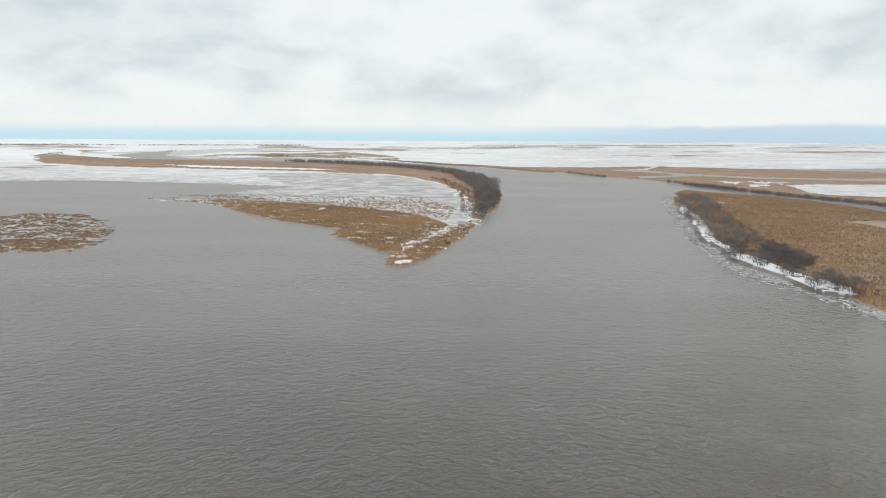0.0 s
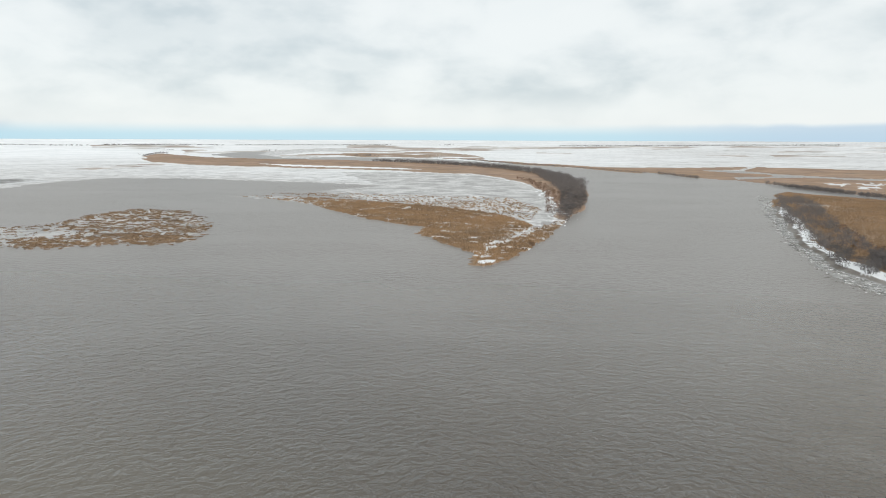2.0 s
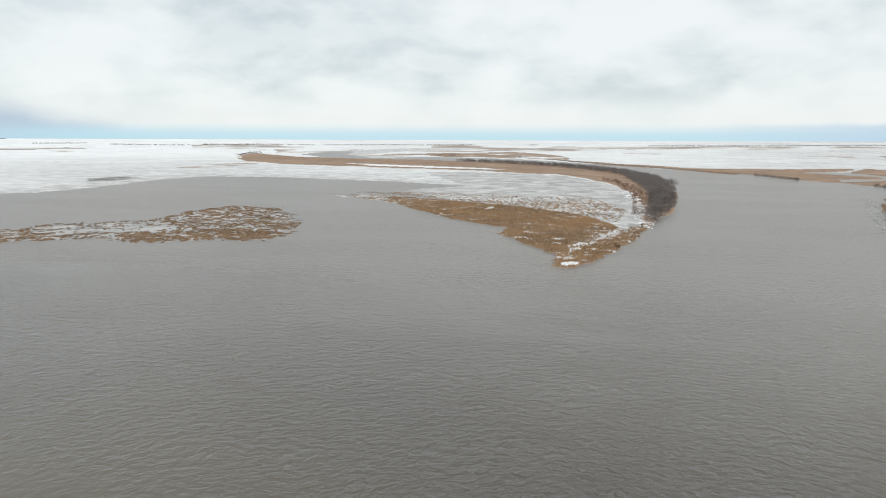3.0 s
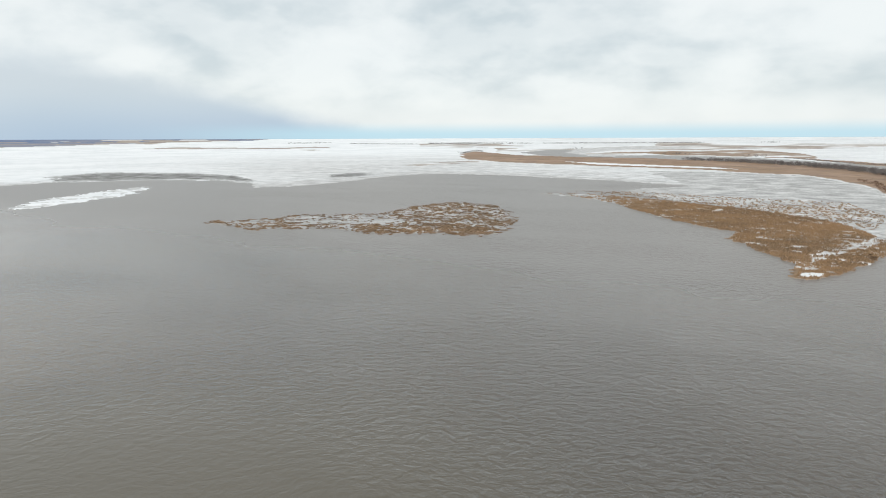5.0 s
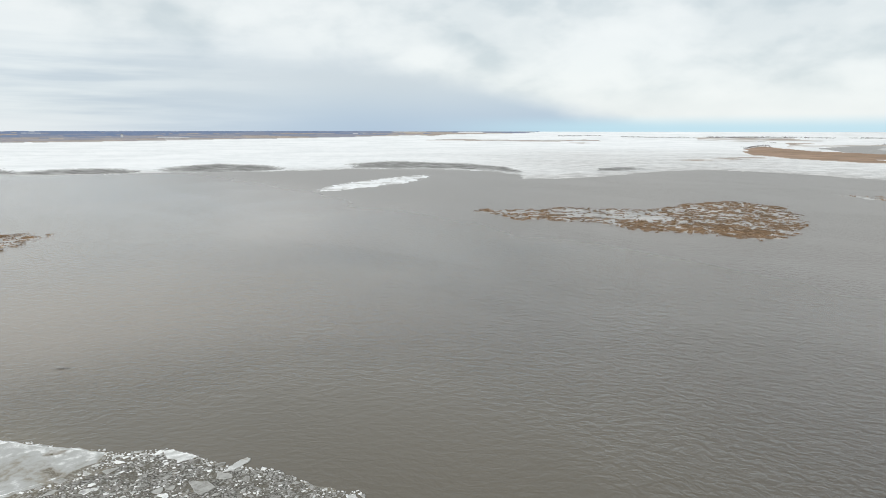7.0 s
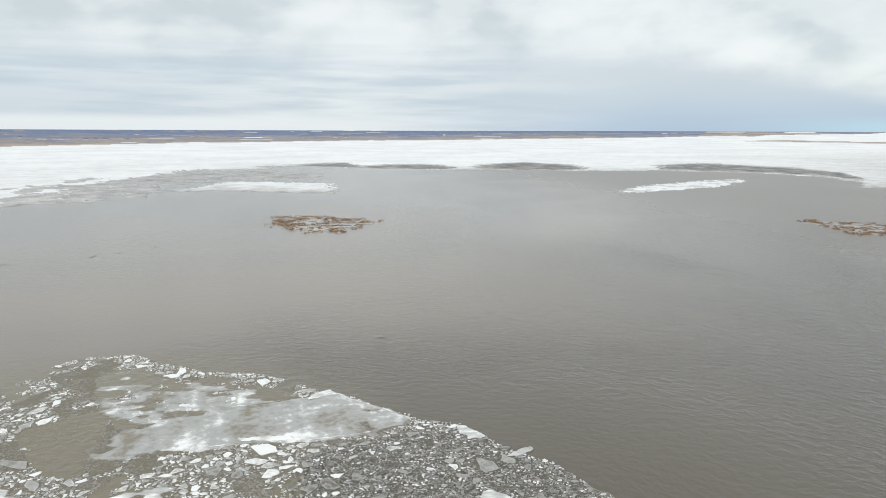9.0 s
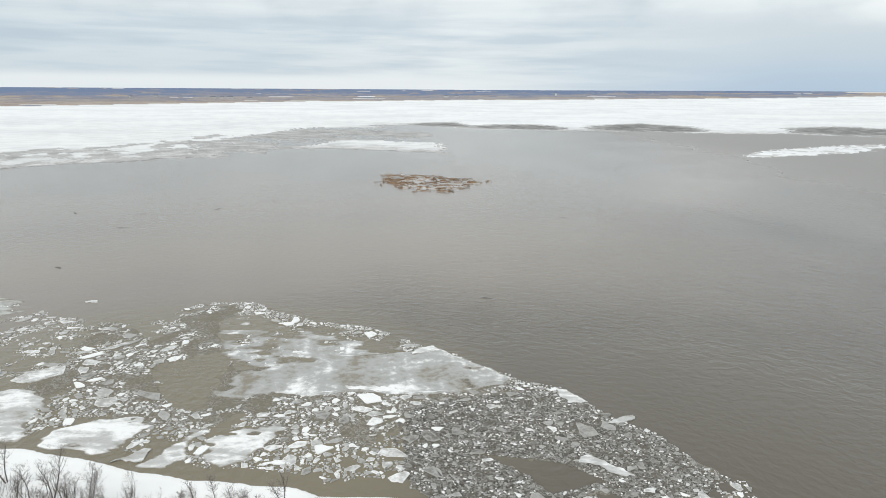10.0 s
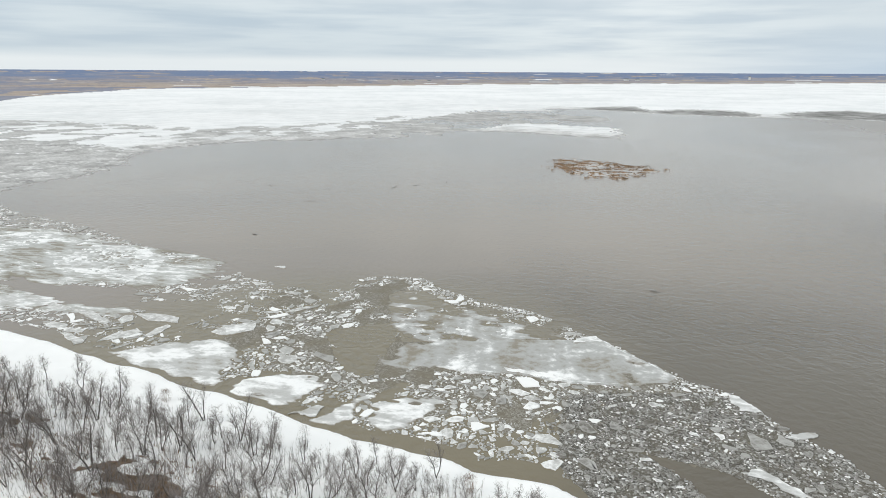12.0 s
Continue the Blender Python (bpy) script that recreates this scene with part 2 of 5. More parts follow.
EAST_MARSH = [(266, 921), (333, 986), (382, 1006), (431, 965), (517, 930), (565, 908), (654, 915), (363, 505), (356,
    540), (349, 580), (332, 614), (319, 674), (308, 728), (292, 783), (280, 846)]
NORTH_RIM = [(-191, 1877), (-41, 1644), (65, 1446), (153, 1326), (207, 1275), (179, 1099), (136, 1184), (60, 1338), (-37, 1490)]
FAR_ARM = [(-1058, 2187), (-1194, 2703), (-1167, 2869), (-1069, 2685), (-913, 2223), (-694, 1865), (-360, 1637), (-341, 1549),
    (-630, 1690), (-794, 1795)]
SPIT_NOSE = [(-1006, 1663), (-1190, 1985), (-1224, 2182), (-1079, 2011), (-821, 1720), (-717, 1674), (-551, 1285), (-616,
    1288), (-689, 1342), (-799, 1458), (-821, 1408)]
EAST_POND = [(409, 802), (460, 827), (539, 823), (591, 827), (455, 634), (415, 632), (378, 649), (370, 684)]
EAST_SLUSH = [(359, 877), (415, 894), (436, 848), (359, 759), (350, 829)]
FAR_REED = [
    [(-760, 2378), (-624, 2638), (-443, 3050), (-184, 2332), (-108, 1790), (-205, 1826), (-370, 1977), (-479, 2023)],
    [(-794, 2102), (-791, 2475), (-637, 2222), (-658, 2056)],
]
DULL = [
    [(-2102, 3231), (-2089, 3319), (-2006, 3456), (-1824, 3408), (-1588, 3386), (-1502, 3249), (-1643, 3109), (-1738, 2991), (-1876, 2881)],
    [(-1511, 2819), (-1464, 2903), (-1183, 2596), (-1126, 2328), (-1266, 2377)],
    [(-1168, 3028), (-1020, 3382), (-784, 3569), (-660, 3001), (-938, 2783)],
    [(-997, 3703), (-787, 3814), (-611, 3712), (-417, 3837), (-555, 3372), (-593, 2968), (-818, 3036)],
    [(-1517, 2833), (-1307, 2691), (-1195, 2970), (-1134, 3070), (-1060, 2300), (-1237, 2462)],
    [(-975, 3051), (-791, 3345), (-324, 3719), (46, 3696), (43, 3449), (-175, 3259), (-674, 3068)],
    [(46, 3696), (409, 3647), (274, 3475), (42, 3370)],
    [(37, 2966), (203, 2876), (142, 2616), (33, 2587)],
    [(620, 2527), (812, 2679), (739, 2371), (634, 2347)],
    [(909, 2703), (1209, 2670), (999, 2429), (803, 2385)],
    [(1045, 3186), (1663, 3259), (1982, 3051), (2096, 2955), (2019, 2845), (1295, 3029)],
    [(-2216, 3240), (-1800, 3420), (-1554, 3203), (-1690, 2973), (-1976, 2887)],
    [(-414, 3699), (-421, 4070), (47, 3783), (1675, 3925), (2275, 3505), (2229, 3435), (1568, 3673), (103, 3537)],
    [(-2894, 1890), (-2827, 2175), (-2296, 2560), (-2199, 2453), (-2516, 2100)],
    [(-2183, 2229), (-2069, 2275), (-2041, 2147)],
    [(-762, 1057), (-795, 1215), (-763, 1351), (-703, 1245), (-722, 1044)],
]
ISLAND_LONG = [(-341, 260), (-341, 281), (-319, 301), (-325, 320), (-302, 342), (-278, 362), (-286, 397), (-287, 442),
    (-275, 456), (-243, 451), (-211, 412), (-180, 364), (-176, 340), (-165, 312), (-168, 300), (-186, 297), (-211,
    287), (-233, 280), (-252, 289), (-272, 274), (-290, 262), (-324, 267)]
ISLAND_CORE = [(-257, 299), (-232, 317), (-206, 341), (-183, 342), (-168, 316), (-170, 303), (-212, 289), (-235, 282)]
ISLAND_GAP = [(-312, 298), (-317, 320), (-270, 352), (-250, 354), (-243, 326), (-264, 299), (-294, 292)]
ISLAND_SMALL = [(-384, -33), (-410, -23), (-403, -6), (-386, 20), (-376, 26), (-354, 16), (-334, 3), (-337, -8),
    (-360, -23)]
BANK_EDGE = [(-106, -145), (-102, -125), (-101, -115), (-99, -105), (-97, -97), (-95, -89), (-92, -82), (-91, -74),
    (-89, -66), (-87, -57), (-85, -51), (-83, -44), (-82, -39), (-81, -35), (-80, -30), (-79, -24), (-78, -18), (-76,
    -14), (-76, -10), (-76, -6), (-76, -4), (-75, -2), (-72, 3), (-66, 10)]
FLOE_EDGE = [(-210, -262), (-209, -239), (-206, -225), (-194, -205), (-187, -179), (-182, -163), (-170, -140), (-158,
    -112), (-156, -103), (-146, -87), (-141, -71), (-140, -62), (-148, -59), (-153, -57), (-156, -51), (-155, -44),
    (-148, -35), (-141, -26), (-138, -13), (-132, -6), (-126, -1), (-123, 4), (-117, 10), (-112, 14), (-107, 22),
    (-101, 25), (-97, 28), (-94, 31), (-91, 34), (-87, 35), (-85, 36), (-80, 40), (-71, 44)]
POOL = [(-115, -52), (-118, -51), (-121, -46), (-123, -43), (-125, -40), (-119, -38), (-112, -38), (-105, -38), (-100,
    -36), (-99, -38), (-100, -42), (-103, -44), (-109, -47)]
THAWED = [
    [(-56, -69), (-60, -64), (-63, -62), (-66, -58), (-65, -54), (-64, -48), (-62, -46), (-59, -46), (-46, -52), (-44, -72)],
    [(-65, -80), (-70, -79), (-69, -76), (-65, -76)],
    [(-64, -75), (-67, -75), (-65, -71), (-63, -72)],
    [(-69, -83), (-73, -80), (-73, -76), (-70, -74)],
]
MELT = [(-141, -47), (-147, -41), (-138, -32), (-134, -23), (-132, -14), (-127, -8), (-124, -6), (-119, -12), (-119, -20),
    (-117, -28), (-116, -36), (-123, -41)]
CHANNEL = [(-86, 7), (-85, 12), (-84, 16), (-82, 20), (-79, 23), (-76, 15), (-80, 13), (-83, 10)]
GREY_SHEET = [(-107, -38), (-114, -35), (-118, -28), (-122, -22), (-122, -13), (-124, -6), (-126, 1), (-122, 4),
    (-117, 9), (-112, 14), (-109, 12), (-106, 5), (-105, -5), (-106, -14), (-105, -21), (-104, -28), (-104, -35)]
DARK_SLUSH = [(-102, -4), (-106, 12), (-106, 21), (-95, 29), (-90, 34), (-85, 36), (-79, 39), (-73, 28), (-77, 21),
    (-68, 10), (-72, 1), (-79, -3), (-89, -5)]
WHITE = [
    [(-97, -88), (-103, -78), (-107, -71), (-105, -65), (-95, -62), (-90, -60), (-91, -69), (-93, -78)],
    [(-88, -57), (-93, -57), (-97, -52), (-98, -46), (-94, -43), (-89, -45), (-86, -48)],
    [(-84, -44), (-87, -41), (-87, -40), (-84, -40)],
    [(-83, -40), (-89, -38), (-93, -34), (-89, -35), (-85, -35), (-82, -36)],
    [(-85, -32), (-90, -33), (-94, -29), (-93, -22), (-89, -24), (-84, -26), (-82, -29)],
    [(-84, -24), (-84, -20), (-83, -20), (-83, -24)],
    [(-107, 21), (-107, 23), (-102, 25), (-102, 22)],
    [(-95, 27), (-97, 31), (-96, 31), (-94, 28)],
    [(-140, -142), (-152, -145), (-164, -146), (-165, -137), (-157, -116), (-144, -111), (-135, -112), (-137, -122),
     (-138, -133)],
    [(-161, -187), (-173, -178), (-174, -163), (-162, -158), (-148, -172)],
    [(-114, -75), (-117, -69), (-113, -66), (-110, -71)],
    [(-108, -15), (-108, -9), (-106, -4), (-106, -8), (-107, -14)],
    [(-125, -4), (-127, 0), (-125, 1), (-123, -4)],
    [(-156, -84), (-157, -81), (-155, -80), (-155, -83)],
    [(-118, -138), (-121, -127), (-118, -115), (-113, -119), (-113, -133)],
    [(-115, -112), (-114, -104), (-110, -97), (-111, -104)],
    [(-84, 20), (-85, 22), (-82, 25), (-80, 27), (-80, 25), (-82, 23)],
]
SNOW_EAST = [(190, 550), (190, 531), (156, 402), (140, 337), (134, 303), (136, 285), (134, 255), (137, 240), (140,
    226), (135, 215), (126, 224), (127, 248), (124, 282), (131, 317), (141, 367), (158, 434)]
SLUSH_EAST = [(217, 674), (177, 535), (144, 407), (123, 319), (114, 264), (114, 240), (121, 222), (125, 202), (127,
    187), (125, 168), (129, 174), (133, 196), (134, 218), (128, 228), (129, 253), (126, 287), (144, 374), (181, 521),
    (210, 619)]
SHRUBS_EAST = [(215, 619), (237, 633), (210, 514), (184, 432), (169, 387), (165, 348), (148, 311), (130, 290), (139,
    337), (155, 402), (176, 491)]
SHRUBS_EAST_LOW = [(154, 323), (154, 275), (142, 260), (135, 281)]
SHRUBS_BEND = [(24, 425), (41, 514), (51, 597), (56, 702), (54, 827), (36, 956), (13, 985), (30, 717), (28, 551), (20,
    447)]
SHRUB_ROW = [(55, 764), (36, 956), (5, 1092), (-45, 1218), (-104, 1318), (-169, 1401), (-255, 1495), (-356, 1558)]
EAST_ROW = [(285, 792), (301, 711), (312, 659), (326, 602), (339, 564), (346, 526), (352, 488)]
SPIT_ROW = [(280, 846), (285, 792), (294, 754), (305, 720)]
NORTH_ROW = [(197, 1074), (209, 1022), (219, 990), (229, 945)]
SNOW_BEND = [(9, 715), (22, 691), (25, 562), (26, 496), (30, 458), (29, 425), (21, 407), (15, 424), (19, 496), (15,
    595)]
MOTTLE_WEST = [(-562, -639), (-571, -537), (-553, -426), (-559, -341), (-596, -292), (-685, -270), (-764, -244),
    (-695, -161), (-538, -124), (-485, -200), (-441, -270), (-404, -286), (-361, -282), (-320, -260), (-278, -249),
    (-240, -253), (-216, -252)]
REED_GAP = [(-21, 289), (-13, 314), (-6, 342), (5, 375), (12, 407), (7, 407), (-6, 370), (-16, 332), (-22, 301)]
SNOW_TIP = [(-20, 279), (-16, 282), (-12, 281), (-14, 274), (-19, 272)]
SPECKLE = [(-250, 615), (-178, 633), (-95, 612), (-17, 605), (11, 504), (2, 430), (-17, 463), (-81, 526), (-173, 583)]
LOGS = [(-159, 13), (-244, -114), (-272, -119), (-292, -84), (-285, -92), (-305, -73), (-274, -147), (-187, -107), (-267, 52)]
TREE_ISLES = [
    [(-2138, 3203), (-1945, 3426), (-1643, 3508)],
    [(-1572, 3545), (-1188, 3724), (-801, 3867)],
    [(-507, 3951), (-444, 3967)],
    [(178, 3889), (373, 3907), (699, 3919), (1110, 3999), (1675, 3925)],
    [(-2886, 2856), (-2734, 3046)],
    [(-2543, 3002), (-2243, 3094)],
    [(-2232, 3106), (-2190, 3150)],
    [(-2191, 3262), (-1929, 3405)],
]
FAR_BRUSH = [[(-1777, 2970), (-1724, 2966), (-1569, 2854)], [(-1174, 1958), (-1330, 2273), (-1416, 2526)], [(-191, 1860), (-37, 1500), (60, 1345), (136, 1190),
    (179, 1105)]]
FAR_CLUMPS = [(-1144, 2915), (-1143, 2839), (-528, 2085), (-495, 2093), (-268, 1933), (-1193, 2009), (-1276, 2243)]
HOUSES = [(-3570, 60), (-3582, 115), (-3819, 673), (-3131, -999), (-3148, -963), (-3162, -931), (-3126, -833), (-3112,
    -1358), (-3232, -1296)]
LONE_TREES = [(-72.5, -26.3), (-67.8, -23.4), (-68.8, -31.2), (-71.9, -40.8), (-72.5, -45.6), (-72.6, -49.3), (-74.7, -54.9), (-67.5, -19.7), (-76.4, -64.0), (-76.3, -69.3), (-67.7, -27.3), (-69.1, -33.1), (-67.6, -17.6)]
ROUND_BUSHES = [(-69.1, -13.5, 2.6), (-80.5, -62.8, 2.0)]
WEST_ICE = [(-192.2, -233.2), (-175.9, -193.4), (-177.8, -170.7), (-170.4, -153.6), (-165, -133.4), (-160.7, -117.2),
    (-159.4, -105.6), (-148.4, -93.7), (-139.8, -97.9), (-130.3, -99), (-131.3, -112.1), (-129.4, -128.1), (-128.2,
    -143.6), (-126.5, -157.3)]
WEST_WHITE = [(-170.3, -207.8), (-170.6, -187.9), (-172.2, -169.9), (-156.7, -151.5), (-167.3, -143), (-160.7,
    -129.2), (-152.6, -113.3), (-140.1, -111.7), (-132.5, -116.3), (-139.3, -132.1), (-137.9, -141.3), (-153.8,
    -162.4), (-148.4, -182.6)]
WEST_STREAKS = [(-122.8, -153), (-124.1, -139.4), (-118.9, -118.4), (-117.9, -100), (-115.2, -96.4), (-111.4, -101.6),
    (-110.7, -112.3), (-110.3, -124.9), (-108.4, -136.4)]
WEST_LEAD = [(-126.4, -150.2), (-127, -142.4), (-128.3, -127.1), (-129.5, -112.2), (-127.9, -103.3), (-120.1, -97.4),
    (-119.5, -104.1), (-121.2, -119), (-124.4, -133.1)]
WEST_SLABS = [
    [(-102.7, -102.5), (-102.9, -100.3), (-100.2, -94.7), (-98.6, -95.6), (-100.1, -98.7)],
    [(-100.6, -92.2), (-104.9, -91.6), (-108.1, -88.9), (-106.7, -87.2), (-102.8, -89.3)],
    [(-104.7, -85.4), (-108.9, -85.7), (-111.4, -84.6), (-110.8, -83.5), (-107, -83.6)],
    [(-119, -124.3), (-117.6, -118.8), (-115, -111.2), (-113.5, -111.3), (-115.9, -119.4)],
    [(-114.2, -111.2), (-114.4, -104.9), (-109.9, -97), (-108.5, -97.2), (-112.5, -105.4)],
    [(-111.4, -96.2), (-113.8, -96.4), (-114.5, -95.1), (-111.9, -93.2), (-109.7, -94)],
    [(-115.5, -95.3), (-116.4, -90.5), (-115.8, -84.6), (-113.1, -83.4), (-112.7, -90.1)],
    [(-105.7, -109), (-107.1, -107.5), (-106.4, -104.1), (-104.7, -102.9), (-104.3, -107)],
    [(-110.1, -73.8), (-114.1, -73.1), (-117.2, -67.8), (-113.3, -66.3), (-109.3, -71.1)],
    [(-104.8, -103.8), (-105.1, -99), (-103.8, -98.3), (-103.4, -102.1)],
]


def lattice(ix, iy, seed):
    h = (ix.astype(np.int64) * 374761393 + iy.astype(np.int64) * 668265263 + seed * 974711) & 0x7FFFFFFF
    h = ((h ^ (h >> 13)) * 1274126177) & 0x7FFFFFFF
    return ((h ^ (h >> 16)) & 0xFFFFFF) / float(0xFFFFFF)


def value_noise(x, y, seed=0, octaves=3):
    total, size, norm = 0.0, 1.0, 0.0
    for o in range(octaves):
        xx, yy = x / size, y / size
        ix, iy = np.floor(xx), np.floor(yy)
        fx, fy = xx - ix, yy - iy
        fx, fy = fx * fx * (3 - 2 * fx), fy * fy * (3 - 2 * fy)
        s = seed + 17 * o
        v = (lattice(ix, iy, s) * (1 - fx) + lattice(ix + 1, iy, s) * fx) * (1 - fy) + (lattice(ix, iy + 1, s) * (1 - fx) + lattice(ix + 1, iy + 1, s) * fx) * fy
        total, norm = total + v * size, norm + size
        size /= 2
    return total / norm


def inside(poly, x, y):
    """Which points lie in a closed outline."""
    px, py = np.array(poly, float).T
    hit = np.zeros(x.shape, bool)
    box = (x > px.min()) & (x < px.max()) & (y > py.min()) & (y < py.max())
    if not box.any():
        return hit
    bx, by = x[box], y[box]
    odd = np.zeros(bx.shape, bool)
    for x0, y0, x1, y1 in zip(px, py, np.roll(px, -1), np.roll(py, -1)):
        if y0 != y1:
            odd ^= ((y0 > by) != (y1 > by)) & (bx < (x1 - x0) * (by - y0) / (y1 - y0) + x0)
    hit[box] = odd
    return hit


def rise(r):
    """The land climbs gently past three kilometres."""
    return 50 * np.maximum((r - 3000) / 1900, 0) ** 1.2


ICE_FIELD = ICE_EDGE_EAST + ICE_EDGE_WEST + [(-600, -900), (-2000, -3000), (-5500, -3000), (-5500, 5500), (5500, 5500), (5500, 1400)]
COUNTRY = FAR_SHORE + [(-3900, 3900), (-6500, 3500), (-6500, -4500), (-900, -4500), (-500, -1000)]
FIELD = FIELD_EAST + [(420, 470), (700, 300), (600, 60), (200, 60)]
BACKLAND = [(420, 520), (900, 760), (5500, 1600), (5500, -5500), (-900, -5500), (-130, -260), (-60, -60), (60, -40), (220, 40), (700, 300)]


def cover_at(x, y):
    """Height and ground cover: reed, dull, tan, wood tinted with haze, grey ice, dark ice (snow is what is left)."""
    r = np.hypot(x, y)
    amp, s = 1.5 + 0.007 * r, 14 + 0.02 * r
    nx, ny = value_noise(x / s, y / s, 1) - 0.5, value_noise(x / s, y / s, 2) - 0.5
    fx, fy = value_noise(x / 3.5, y / 3.5, 3, 2) - 0.5, value_noise(x / 3.5, y / 3.5, 4, 2) - 0.5
    wx, wy = x + 2 * amp * nx + 2.5 * fx, y + 2 * amp * ny + 2.5 * fy
    qx, qy = x + 1.2 * amp * nx + 4 * fx, y + 1.2 * amp * ny + 6 * fy
    rx, ry = x + 2 * amp * nx + 14 * fx, y + 2 * amp * ny + 22 * fy      # ragged edges
    # far off, wind and flood draw every edge out into long streaks across the way out from the river mouth
    bear = np.arctan2(x, y)
    draw = r * r / 60000
    comb = value_noise(bear * 16, r / 400, 61, 2) - 0.5
    fw = 1 + 2.0 * draw * comb / np.maximum(r, 100)
    sx, sy = wx * fw, wy * fw
    band = value_noise(bear * 24, 55000 / r, 62, 4)
    cover = {k: np.zeros(x.shape) for k in ("reed", "dull", "tan", "hazy_wood", "grey", "dark")}
    z = np.full(x.shape, -1.5)

    def lay(mask, height, **weights):
        z[mask] = height[mask] if isinstance(height, np.ndarray) else height
        for k in cover:
            w = weights.get(k, 0.0)
            cover[k][mask] = w[mask] if isinstance(w, np.ndarray) else w

    ice = inside(ICE_FIELD, rx * fw, ry * fw)
    lay(ice, 0.12)
    # the ice rots towards its edge and under the north-western bay
    speck = value_noise(x / 12, y / 12, 5, 3)
    rot = np.zeros(x.shape)
    for back in (10, 24, 45, 80):
        f = 1 - back * (0.5 + speck) / np.maximum(r, 60)
        rot += 0.24 * (ice & ~inside(ICE_FIELD, rx * f, ry * f))
    rot += 0.45 * np.clip((1500 - r) / 900, 0, 1) * np.clip((y + 0.75 * x) / 300, 0, 1) * (0.4 + speck)
    # meltwater stands on the ice of the north-western bay
    melt = np.exp(-((np.degrees(bear) + 38) / 17) ** 2) * np.clip((2400 - r) / 900, 0, 1) * (0.2 + 0.8 * band)
    cover["grey"][ice] = np.clip(rot * (0.5 + speck) + melt + 0.35 * band * np.clip((-85 - np.degrees(bear)) / 12, 0, 1) * np.clip((1500 - r) / 700, 0, 1) + (0.55 * band + (0.15 + 0.5 * band) * np.clip((np.degrees(bear) - 2) / 12, 0, 1)) * np.clip((np.degrees(bear) + 35) / 15, 0, 1), 0, 1)[ice]
    streaks = value_noise(x / 60, y / 60, 7, 4)
    blot = value_noise(x / 22, y / 22, 8, 3)
    for poly in (BRASH_WEST, THIN_ICE_NW):
        m = inside(poly, rx, ry)
        lay(m & (blot < 0.72), 0.10, grey=1.0, dark=0.36)
    crumbs = value_noise(x / 3, y / 3, 63, 2)
    lay(inside(BRASH_WEST, rx, ry) & (crumbs > 0.66), 0.16, grey=0.8)
    west_rim = ice & (bear < -1.1) & (r < 1200) & ~inside(ICE_FIELD, rx * fw * (1 - 5 / np.maximum(r, 60)), ry * fw * (1 - 5 / np.maximum(r, 60)))
    lay(west_rim, 0.08, grey=1.0, dark=0.55)
    m = inside(THIN_ICE_BAY, rx, ry)
    lay(m, 0.10, grey=1.0, dark=0.10)
    lay(m & (blot < 0.50), 0.10, grey=1.0, dark=0.30)
    for poly in DARK:
        soft = sum(inside(poly, rx * f, ry * f) for f in (0.955, 0.975, 0.99, 1.01)) / 4.0
        soft = np.clip(soft * (1.6 - 1.1 * blot + 0.9 * (speck - 0.5)), 0, 0.92)
        m = ice & (soft > 0.1)
        lay(m, 0.10, dark=soft, grey=np.clip(soft * 1.5, 0, 1))
    lay(inside(THIN_ICE_NW, rx, ry) & (blot > 0.3) & (streaks < 0.42), -1.5)
    far_blot = value_noise(x / 9, y / 9, 9, 4)
    m = inside(DRIFT_PATCH, rx, ry)
    lay(m, 0.06, grey=0.9)
    lay(m & (far_blot > 0.46), 0.12)
    m = inside(MOTTLE_WEST, rx, ry)
    lay(m & (value_noise(x / 22, y / 16, 10, 3) + 0.25 * value_noise(x / 70, y / 70, 12, 2) < 0.62), 0.10, grey=1.0, dark=0.25)
    for poly in DULL:
        lay(inside(poly, sx, sy) & (band > 0.30), 0.4, dull=np.clip(3.0 * (band - 0.28), 0, 0.95))
    lay(inside(RIVER, x, y), -1.5)
    lay(inside(ARM, sx, sy), 0.1, grey=1.0)
    lay(inside(FAR_ARM, wx, wy), -1.5)
    for poly in FAR_REED:
        lay(inside(poly, sx, sy) & (band > 0.28), 0.5, reed=np.clip(1.2 * band, 0, 0.9), tan=np.clip(3.5 * (band - 0.26), 0, 0.85))
    for poly in (NORTH_BANK, NORTH_RIM, NORTH_FIELD, EAST_MARSH, SPIT, SPIT_NOSE):
        lay(inside(poly, sx, sy), 0.6, reed=np.clip(2.0 * band - 0.65, 0, 0.8), tan=0.95)
    lay(inside(SPIT_LENS, wx, wy), 0.15)
    lay(inside(EAST_POND, wx, wy), 0.12, grey=0.8)
    lay(inside(EAST_SLUSH, rx, ry) & (far_blot > 0.52), 0.7, grey=0.6)
    lay(inside(BACKLAND, wx, wy), 0.8, reed=0.85, dull=0.3)
    lay(inside(FIELD, wx, wy), 0.8, reed=np.clip(1.55 - 1.4 * value_noise(x / 45, y / 70, 17, 3), 0.45, 1.0), dull=0.9)
    # reeds that stand in thin ice, in clumps
    clump = value_noise(x / 5, y / 5, 11, 3)
    tuft = 0.45 * clump + 0.55 * value_noise(x / 1.7, y / 1.9, 14, 2)
    for poly in (ISLAND_LONG, ISLAND_SMALL, REED_TIP):
        wide = inside(poly, rx, ry) if poly is not REED_TIP else inside(poly, qx, qy)
        lay(wide, 0.04, grey=1.0, dark=0.42)
    m = inside(ISLAND_LONG, rx, ry)
    lay(m & (tuft > 0.52), 0.3, reed=0.88, dark=1.0)
    lay(inside(ISLAND_GAP, rx, ry) & (tuft < 0.64), 0.04, grey=1.0, dark=0.42)
